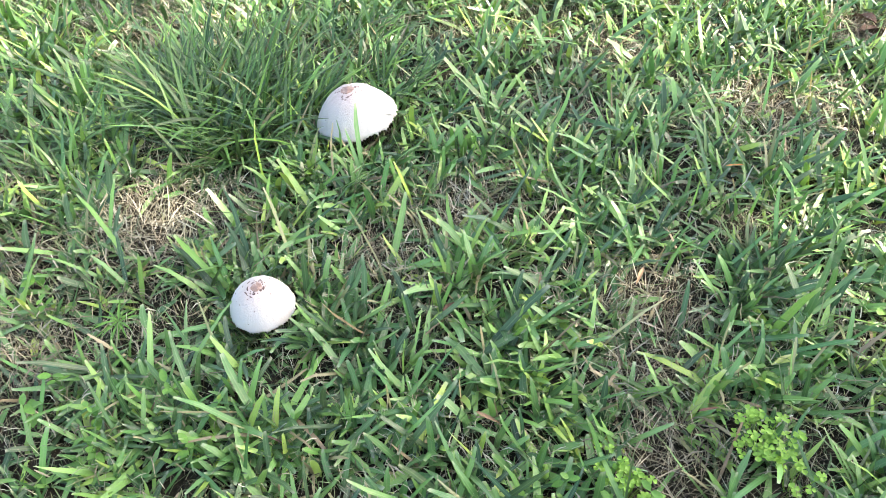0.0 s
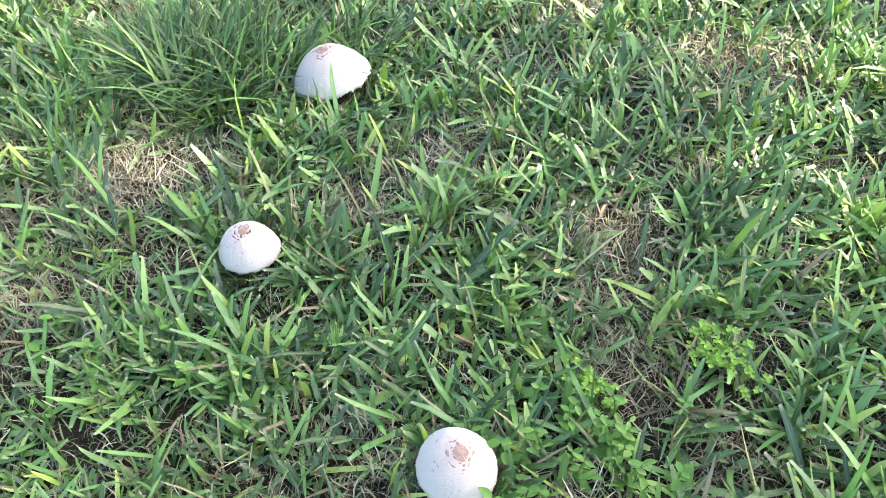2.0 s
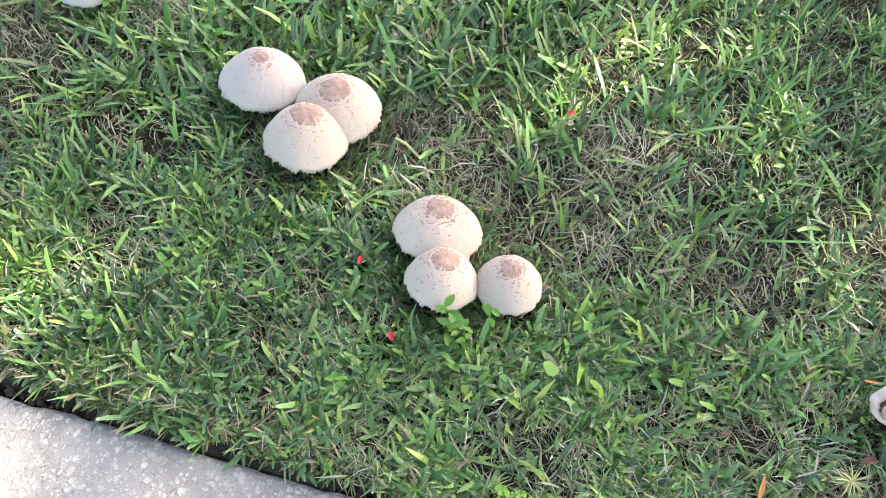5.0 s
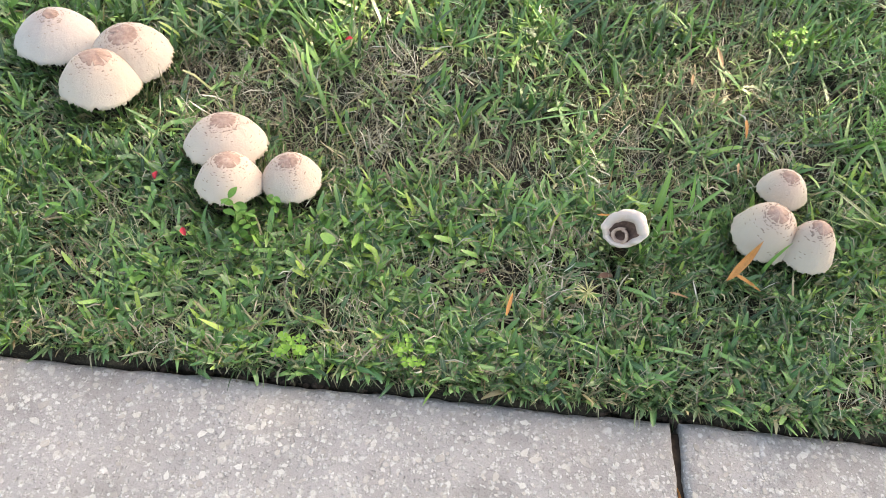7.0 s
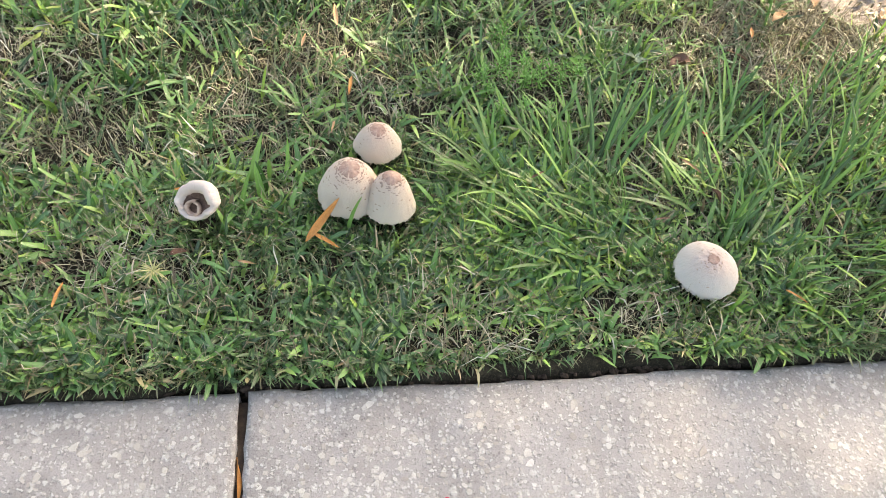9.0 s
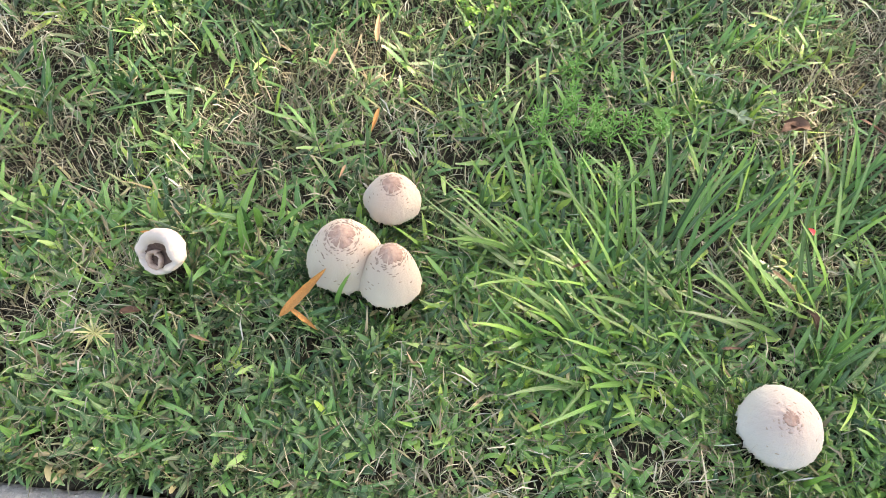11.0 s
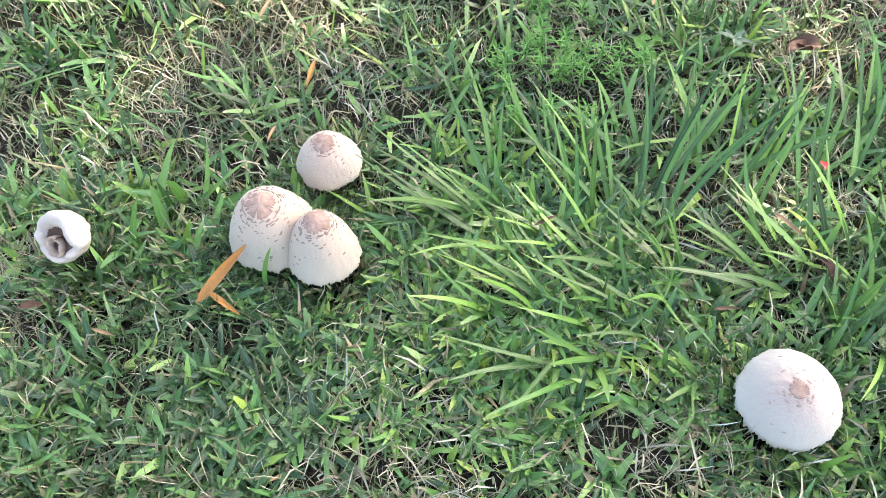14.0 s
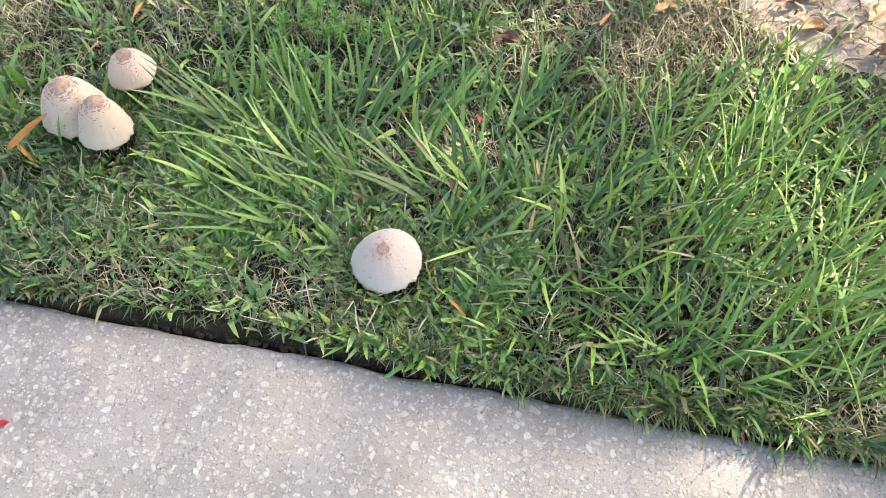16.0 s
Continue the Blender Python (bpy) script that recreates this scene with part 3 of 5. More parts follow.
def blades(name, x, y, length, width, heading, lean, bend, hue, dry, material, rows, blunt, fold=0.25, lift=0.0, roll=0.5, hang=False):
    """Curved blades, one island each. lean and bend in radians from the upright; blunt in 0..1 a blade."""
    count, s = len(x), np.array(rows)
    k = len(s)
    wobble = rng.uniform(-0.5, 0.5, count)
    px, pz, side = np.zeros((count, k)), np.zeros((count, k)), np.zeros((count, k))
    for i in range(1, k):
        ds = (s[i] - s[i - 1]) * length
        mid = 0.5 * (s[i] + s[i - 1])
        a = lean + bend * mid
        px[:, i], pz[:, i] = px[:, i - 1] + ds * np.sin(a), pz[:, i - 1] + ds * np.cos(a)
        side[:, i] = side[:, i - 1] + ds * wobble * mid
    base = ground_height(x, y)
    floor = 0.004 + 0.012 * rng.rand(count)[:, None]
    zz = pz if hang else np.where(pz < floor, floor * 0.7 + 0.3 * np.maximum(pz, 0), pz)
    zz[:, 0] = -0.004
    ch, sh = np.cos(heading)[:, None], np.sin(heading)[:, None]
    cx = x[:, None] + px * ch - side * sh
    cy = y[:, None] + px * sh + side * ch
    cz = base[:, None] + zz + lift
    angle = lean[:, None] + bend[:, None] * s
    turn = (rng.uniform(-1, 1, count) * roll)[:, None] + rng.uniform(-0.8, 0.8, count)[:, None] * s * roll
    # across the blade, and its upper face
    ax, ay, az = -sh * np.cos(turn) , ch * np.cos(turn), np.sin(turn)
    ux, uy, uz = -np.cos(angle) * ch, -np.cos(angle) * sh, np.sin(angle)
    taper_blunt = np.interp(s, [0, 0.15, 0.6, 0.9, 1.0], [0.7, 0.95, 1.0, 0.93, 0.55])
    taper_point = np.interp(s, [0, 0.2, 0.5, 0.8, 1.0], [0.6, 1.0, 0.9, 0.5, 0.03])
    w = 0.5 * width[:, None] * (blunt[:, None] * taper_blunt + (1 - blunt[:, None]) * taper_point)
    if fold:
        offs = ((-1, fold), (0, 0.0), (1, fold))
    else:
        offs = ((-1, 0.0), (1, 0.0))
    m = len(offs)
    pts = np.empty((count, k, m, 3), np.float32)
    for j, (o, f) in enumerate(offs):
        pts[:, :, j, 0] = cx + w * (o * ax + f * ux)
        pts[:, :, j, 1] = cy + w * (o * ay + f * uy)
        pts[:, :, j, 2] = cz + w * (o * az + f * uz)
    q = np.array([[i * m + j, i * m + j + 1, (i + 1) * m + j + 1, (i + 1) * m + j] for i in range(k - 1) for j in range(m - 1)])
    quads = (np.arange(count)[:, None, None] * (k * m) + q).reshape(-1, 4)
    spread = lambda a: np.repeat(a, k * m)
    attrs = {"hue": spread(hue), "dry": spread(np.clip(dry, 0, 1)), "along": np.tile(np.repeat(s, m), count), "rib": np.tile([1.0, 0.0, 1.0][:m], count * k)}
    return from_arrays(name, pts.reshape(-1, 3), quads, material, attrs)


def on_sand(x, y):
    return ((x - 1.60) / 0.36) ** 2 + ((y - 1.01) / 0.21) ** 2 < 0.75 + 0.5 * smooth_noise(x, y, 0.05, 61)


def scatter(count, x0=-3.9, x1=1.85, y1=3.1):
    x = rng.uniform(x0, x1, count)
    y = edge_y(x) + 0.004 + rng.uniform(0, y1, count)
    ok = in_view(x, y) & (y > edge_y(x) + trench_width(x) + 0.004)
    ok &= (~on_sand(x, y)) | (rng.rand(count) < 0.04)
    return x[ok], y[ok]


def turfiness(x, y):
    """1 where the coarse broad-leaved grass rules, 0 where the sward is fine and wiry."""
    west = np.clip((-0.75 - x + 0.25 * (y - 0.6)) / 0.45, 0, 1)
    behind = 0.75 * np.clip((y - 0.62) / 0.3, 0, 1)
    return np.clip(np.maximum(west, behind) + 0.5 * (smooth_noise(x, y, 0.3, 33) - 0.5), 0.0, 1)


def clumps(x, y):
    """How thick the coarse shoots stand: close clumps with thin places between them."""
    return 0.6 * smooth_noise(x, y, 0.085, 31) + 0.4 * smooth_noise(x, y, 0.034, 35)


def lawn():
    # shoots of broad blades, fanned in pairs from their nodes, in clumps
    sx, sy = (np.concatenate(p) for p in zip(scatter(82000), scatter(13000, -1.4, 0.95, 0.38)))
    d, l, turf, thick = dryness(sx, sy), longness(sx, sy), turfiness(sx, sy), clumps(sx, sy)
    dense = turf * np.clip(2.7 * (thick - 0.31), 0.08, 1.15) + (1 - turf) * np.clip(2.8 * (thick - 0.33), 0.10, 1.0)
    keep = rng.rand(len(sx)) < dense * np.clip(1.0 - np.where(sx > -0.9, 0.7, 0.95) * d - np.where(sx < -2, 0.75, 0.35) * l - 0.6 * weedy(sx, sy), 0.05, 1) * np.where(sy > 1.7, 0.62, 1.0)
    sx, sy, d, turf = sx[keep], sy[keep], d[keep], turf[keep]
    fan = 3
    turn = rng.uniform(0, 2 * math.pi, len(sx))
    tone = rng.normal(0, 0.19, len(sx)) + 0.38 * (rng.rand(len(sx)) < 0.07)
    x, y, d, turf, tone = (np.repeat(a, fan) for a in (sx, sy, d, turf, tone))
    heading = np.repeat(turn, fan) + np.tile([0.0, math.pi, 0.5], len(sx)) + rng.normal(0, 0.45, len(x))
    x, y = x + rng.normal(0, 0.005, len(x)), y + rng.normal(0, 0.005, len(x))
    off = y - edge_y(x)
    far_left = np.clip((-0.25 - x) / 0.5, 0, 1) * np.clip((y - 0.5) / 0.35, 0, 1)
    size = (0.60 + 0.24 * np.clip(off / 0.5, 0, 1)) * (0.9 + 0.3 * far_left)
    length = size * rng.uniform(0.035, 0.085, len(x)) * rng.choice([0.65, 1.0, 1.3], len(x))
    length = length * np.where(near_caps(x, y), 0.7, 1.0) * (1 + 0.5 * (rng.rand(len(x)) < 0.2) * np.clip((y - 0.45) / 0.4, 0, 1))
    short = np.clip((0.55 - off) / 0.25, 0, 1) * np.clip((x + 1.1) / 0.4, 0, 1)
    length = length * (1 - 0.12 * short)
    width = (0.5 + 0.5 * size) * rng.uniform(0.0048, 0.0105, len(x)) * (1 + 0.32 * far_left + 0.30 * short)
    lean = np.clip(rng.normal(0.95, 0.36, len(x)) + 0.12 * short, 0.05, 1.45)
    bend = rng.normal(0.25, 0.45, len(x))
    reach = length * np.sin(np.clip(lean + bend / 2, 0, 1.6))
    heading = turned_away(x, y, heading, reach)
    ok = clear_of_caps(x, y, x + reach * np.cos(heading), y + reach * np.sin(heading)) & clear_of_caps(x, y, x + 0.55 * reach * np.cos(heading), y + 0.55 * reach * np.sin(heading))
    hue = np.clip(0.35 + 0.35 * (smooth_noise(x, y, 0.22, 41) - 0.5) + tone + rng.normal(0, 0.20, len(x)), 0, 1)
    dead = np.where(rng.rand(len(x)) < 0.07 + 0.25 * d, rng.uniform(0.5, 1.0, len(x)), rng.uniform(0, 0.12, len(x)))
    width = np.where(dead > 0.4, 0.5 * width, width)
    blunt = np.clip(rng.normal(0.58, 0.3, len(x)) - 0.25 * (x > -0.2) - 0.2 * short, 0, 1)
    for near in (True, False):
        m = ok & ((y < 1.55) == near)
        s = lambda a: a[m]
        ob = blades("lawn_grass", s(x), s(y), s(length), s(width), s(heading), s(lean), s(bend), s(hue), s(dead), BROAD, (0, 0.3, 0.76, 1.0), s(blunt), 0.24 if near else 0.0, 0.0, 0.6)
        tagged(ob, "broad flat green lawn grass blades, mown short", "grass", kind="stuff")
    # fine wiry blades between them
    x, y = scatter(520000)
    d, turf = dryness(x, y), turfiness(x, y)
    keep = rng.rand(len(x)) < (0.30 + 0.70 * smooth_noise(x, y, 0.10, 32)) * (1 - 0.5 * np.clip(d, 0, 1)) * (1 - 0.55 * turf) * np.where(y > 1.7, 0.6, 1.0)
    x, y, d = x[keep], y[keep], d[keep]
    n = len(x)
    length, heading = rng.uniform(0.018, 0.055, n) * np.where(near_caps(x, y), 0.6, 1.0), rng.uniform(0, 2 * math.pi, n)
    lean, bend = np.clip(rng.normal(0.95, 0.4, n), 0.05, 1.5), rng.normal(0.6, 1.1, n)
    heading = turned_away(x, y, heading, 0.7 * length)
    ok = clear_of_caps(x, y, x + 0.8 * length * np.cos(heading), y + 0.8 * length * np.sin(heading), 0.85)
    s = lambda a: a[ok]
    hue = np.clip(0.34 + 0.5 * (smooth_noise(x, y, 0.18, 42) - 0.5) + rng.normal(0, 0.3, n), 0, 1)
    dead = np.where(rng.rand(n) < 0.20 + 0.45 * d + 0.3 * (smooth_noise(x, y, 0.06, 43) - 0.5), rng.uniform(0.5, 1.0, n), rng.uniform(0, 0.2, n))
    ob = blades("fine_grass", s(x), s(y), s(length), s(rng.uniform(0.0007, 0.0019, n) * rng.choice([1, 1, 1.6, 2.2], n)), s(heading), s(lean), s(bend), s(hue), s(dead), FINE,
                (0, 0.35, 0.7, 1.0), np.full(ok.sum(), 0.15), 0.0, 0.0, 0.6)
    tagged(ob, "fine wiry green grass between the broad blades", "grass", kind="stuff")
    # dead straw and runners lying in the sward
    x, y = scatter(470000)
    d, thick = dryness(x, y), clumps(x, y)
    keep = rng.rand(len(x)) < 0.12 + np.where(x < -0.9, 0.42, 0.30) * np.clip(0.50 - thick, 0, 0.3) / 0.3 + np.where(x > -0.9, 0.6, 0.85) * d
    x, y, d = x[keep], y[keep], d[keep]
    n = len(x)
    length, heading = rng.uniform(0.010, 0.036, n) * (1 + 0.8 * d), rng.uniform(0, 2 * math.pi, n)
    lean, bend = np.clip(rng.normal(1.15, 0.4, n), 0.2, 1.6), rng.normal(0.2, 1.3, n)
    ok = clear_of_caps(x, y, x + 0.9 * length * np.cos(heading), y + 0.9 * length * np.sin(heading), 0.8) & (y + length * np.sin(heading) > edge_y(x) + 0.004)
    s = lambda a: a[ok]
    hue = np.clip(0.42 + 0.6 * (smooth_noise(x, y, 0.07, 44) - 0.5) + rng.normal(0, 0.25, n), 0, 1)
    ob = blades("dry_grass", s(x), s(y), s(length), s(rng.uniform(0.0005, 0.0014, n) * rng.choice([1, 1, 1, 2.2], n)), s(heading), s(lean), s(bend), s(hue), s(np.zeros(n)), STRAW,
                (0, 0.5, 1.0), np.full(ok.sum(), 0.6), 0.0, 0.004 + 0.020 * rng.rand(ok.sum())[:, None] ** 1.5, 1.2)
    tagged(ob, "tan dead straw thatch lying among the grass", "dry grass", kind="stuff")
    # the fringe that hangs over the gap along the pavement
    for name, count, wide, long, mat, rows, fold in (("lawn_fringe", 900, (0.004, 0.009), (0.02, 0.05), BROAD, (0, 0.25, 0.55, 0.85, 1.0), 0.2), ("fine_fringe", 10000, (0.001, 0.003), (0.015, 0.045), FINE, (0, 0.35, 0.7, 1.0), 0.0)):
        x = rng.uniform(-1.9, 1.85, count)
        off = trench_width(x) + rng.uniform(0.002, 0.03, count)
        keep = rng.rand(count) < 1 - 0.75 * np.exp(-(((x - 0.58) / 0.16) ** 2))
        x, off = x[keep], off[keep]
        n = len(x)
        over = 0.6 + 0.45 * np.clip((x - 0.85) / 0.2, 0, 1)
        length = rng.uniform(*long, n) * over * rng.choice([0.7, 1, 1.4], n)
        ob = blades(name, x, edge_y(x) + off, length, rng.uniform(*wide, n), -math.pi / 2 + rng.normal(0, 1.3, n), np.clip(rng.normal(0.85, 0.45, n), 0.0, 1.5), rng.normal(0.6, 0.5, n),
                    np.clip(rng.normal(0.28, 0.22, n), 0, 1), np.where(rng.rand(n) < 0.25, 0.85, 0.08), mat, rows, np.clip(rng.normal(0.25, 0.25, n), 0, 1), fold, 0.0, 0.6, True)
        tagged(ob, "green grass blades hanging over the pavement's edge", "grass", kind="stuff")
    # short blades that come out from under each cap
    rim = [(c[0], c[1], c[3], 0.030 + c[2]) for c in CAPS] + [(FLIPPED[0] + 0.008, FLIPPED[1] + 0.004, 0.026, 0.034)]
    pick = np.repeat(np.arange(len(rim)), 460)
    centre = np.array(rim)[pick]
    a = rng.uniform(0, 2 * math.pi, len(pick))
    far = centre[:, 2] * 0.5 + rng.uniform(0, 0.055, len(pick))
    x, y = centre[:, 0] + far * np.cos(a), centre[:, 1] + far * np.sin(a)
    heading, length = a + rng.normal(0, 0.9, len(pick)), centre[:, 3] * rng.uniform(0.55, 1.1, len(pick))
    ok = np.ones(len(x), bool)
    for name, mat, wide, share in (("rim_grass", BROAD, (0.004, 0.0085), 0.4), ("rim_thread", FINE, (0.0008, 0.0022), 1.0)):
        m = ok & (rng.rand(len(x)) < share)
        n = m.sum()
        ob = blades(name, x[m], y[m], length[m], rng.uniform(*wide, n), heading[m], np.clip(rng.normal(0.5, 0.3, n), 0.1, 1.4), rng.normal(0.4, 0.4, n), np.clip(rng.normal(0.35, 0.25, n), 0, 1), np.where(rng.rand(n) < 0.15, 0.8, 0.08), mat, (0, 0.3, 0.7, 1.0), np.full(n, 0.35), 0.2)
        tagged(ob, "short green grass round the mushrooms' rims", "grass", kind="stuff")
    # the lawn round about, on both sides of the pavement
    x, y = rng.uniform(-6, 4.2, 66000), rng.uniform(-3.4, 5.4, 66000)
    ok = ~in_view(x, y) & ((y > edge_y(x) + 0.05) | (y < edge_y(x) - 1.26))
    ok &= ((x + 0.9) / 5.2) ** 2 + ((y - 1.0) / 4.5) ** 2 < 0.72 + 0.5 * smooth_noise(x, y, 0.5, 71) * rng.rand(len(x))
    x, y = x[ok], y[ok]
    n = len(x)
    ob = blades("outer_grass", x, y, rng.uniform(0.05, 0.11, n), rng.uniform(0.009, 0.017, n), rng.uniform(0, 2 * math.pi, n), np.clip(rng.normal(0.9, 0.3, n), 0, 1.4),
                rng.normal(0.4, 0.4, n), np.clip(rng.normal(0.35, 0.25, n), 0, 1), np.where(rng.rand(n) < 0.1, 0.8, 0.1), BROAD, (0, 0.5, 1.0), np.full(n, 0.6), 0.0)
    tagged(ob, "green lawn grass farther from the path", "grass", kind="stuff")


lawn()


def grass_tuft(cx, cy, spread, count, length, heading, bias, fineness):
    if cx < -2:
        count, length = round(count * 1.5), length * 1.1
    elif count > 20:
        count, fineness, bias = round(count * 0.95), fineness * 0.78, min(0.85, bias * 2.1)
    x, y = cx + rng.normal(0, spread * 0.5, count), cy + rng.normal(0, spread * 0.5, count)
    out = np.arctan2(y - cy, x - cx) + rng.normal(0, 0.7, count)
    lean_to = radians(heading) + rng.normal(0, 0.7, count)
    h = np.where(rng.rand(count) < bias, lean_to, out)
    size = length * rng.uniform(0.5, 1.2, count) * (0.88 if cx > 0.85 else 1.0)
    lean = np.clip(rng.normal(0.62 if cx > -2 else 0.75, 0.3, count), 0.1, 1.35)
    bend = np.clip(rng.normal(0.35 if cx > -2 else 0.75, 0.35, count), -0.2, 1.4)
    reach = size * np.sin(np.clip(lean + bend / 2, 0, 1.5))
    ok = clear_of_caps(x, y, x + reach * np.cos(h), y + reach * np.sin(h)) & (y > edge_y(x) + 0.02)
    ok &= clear_of_caps(x, y, x + 0.6 * reach * np.cos(h), y + 0.6 * reach * np.sin(h))
    hue = np.clip(rng.normal(0.42, 0.31, count) + 0.16 * (cx > 1.0) - 0.24 * (cx < -2), 0, 1)
    dead = np.where(rng.rand(count) < 0.025, rng.uniform(0.4, 0.8, count), rng.uniform(0, 0.12, count))
    s = lambda a: a[ok]
    ob = blades("grass_tuft", s(x), s(y), s(size), s(fineness * rng.uniform(0.0055, 0.0105, count)), s(h), s(lean), s(bend), s(hue), s(dead), LONG,
                (0, 0.12, 0.28, 0.46, 0.64, 0.82, 1.0), np.full(ok.sum(), 0.12), 0.3, 0.0, 0.5)
    tagged(ob, "tuft of long arching green grass in the lawn", "grass tuft", "long grass tufts", "stuff")


for row in TUFTS:
    grass_tuft(*row)


def arching_fan(cx, cy, length, heading, half, count):
    """A crown of the coarse long grass: broad blades that arch out of one foot."""
    count = round(count * 1.1)
    x, y = cx + rng.normal(0, 0.016, count), cy + rng.normal(0, 0.016, count)
    h = radians(heading) + radians(half) * rng.normal(0, 0.8, count)
    size = 1.12 * length * rng.uniform(0.65, 1.15, count)
    lean, bend = np.clip(rng.normal(0.8, 0.25, count), 0.2, 1.25), np.clip(rng.normal(0.30, 0.22, count), -0.1, 0.9)
    reach = size * np.sin(np.clip(lean + bend / 2, 0, 1.5))
    ok = np.ones(count, bool)
    for f in (0.4, 0.7, 1.0):
        ok &= clear_of_caps(x, y, x + f * reach * np.cos(h), y + f * reach * np.sin(h))
    hue, dead = np.clip(rng.normal(0.42, 0.24, count), 0, 1), rng.uniform(0, 0.10, count)
    s = lambda a: a[ok]
    ob = blades("grass_fan", s(x), s(y), s(size), s(rng.uniform(0.0044, 0.0080, count)), s(h), s(lean), s(bend), s(hue), s(dead), LONG,
                (0, 0.12, 0.28, 0.46, 0.64, 0.82, 1.0), np.full(ok.sum(), 0.22), 0.3, 0.0, 0.35)
    tagged(ob, "fan of broad arching light green grass blades", "grass tuft", "long grass tufts", "stuff")


for row in FANS:
    arching_fan(*row)


def lone_blade(x, y, length, width, heading, lean, bend, hue, label="single green grass blade standing against a mushroom"):
    one = lambda v: np.array([float(v)])
    ob = blades("grass_blade", one(x), one(y), one(length), one(width), one(radians(heading)), one(lean), one(bend), one(hue), one(0.05), BROAD, (0, 0.15, 0.35, 0.6, 0.85, 1.0), one(0.25), 0.25, 0.0, 0.2)
    tagged(ob, label, "grass blade", "grass blades by the mushrooms")


# single blades in front of the caps
for row in ((0.201, 0.318, 0.088, 0.0068, 75, 0.12, 0.05, 0.62), (0.243, 0.311, 0.040, 0.004, 120, 0.25, 0.2, 0.5), (0.246, 0.431, 0.030, 0.006, 80, 0.25, 0.3, 0.35), (0.018, 0.318, 0.055, 0.008, 130, 0.35, 0.3, 0.8), (-0.045, 0.30, 0.04, 0.006, 200, 0.9, 0.2, 0.5)):
    lone_blade(*row)

# broad blades lying over the fine sward: x, y, length, width, heading, tone
BROAD_BLADES = [
    (0.068, 0.471, 0.075, 0.008, 42, 0.5), (-0.051, 0.417, 0.048, 0.008, 59, 0.5), (-0.051, 0.443, 0.068, 0.007, 19, 0.5), (-0.003, 0.362, 0.074, 0.008, 12, 0.5),
    (0.033, 0.310, 0.062, 0.008, 65, 0.5), (-0.036, 0.267, 0.090, 0.008, -21, 0.5), (-0.010, 0.087, 0.071, 0.008, 10, 0.5), (0.014, 0.159, 0.069, 0.008, -15, 0.5),
    (-0.230, 0.602, 0.184, 0.007, -18, 0.5), (0.089, 0.600, 0.059, 0.008, 128, 0.5), (0.101, 0.173, 0.064, 0.008, -33, 0.5), (0.184, 0.162, 0.030, 0.008, 81, 0.5),
    (0.128, 0.743, 0.072, 0.008, 11, 0.5), (0.153, 0.708, 0.110, 0.008, -61, 0.5), (-0.729, 0.262, 0.067, 0.009, 164, 0.6), (-0.824, 0.163, 0.054, 0.009, 78, 0.6),
]
for x, y, length, width, heading, tone in BROAD_BLADES:
    lone_blade(x, y, length, width, heading, 0.95, 0.35, tone, "single broad grass blade lying over the fine lawn")


# ---- mushrooms ----
def lean_matrix(x, y, z, lx, ly):
    turn = Vector((0, 0, 1)).rotation_difference(Vector((lx, ly, 1)).normalized()).to_matrix().to_4x4()
    return Matrix.Translation((x, y, z)) @ turn


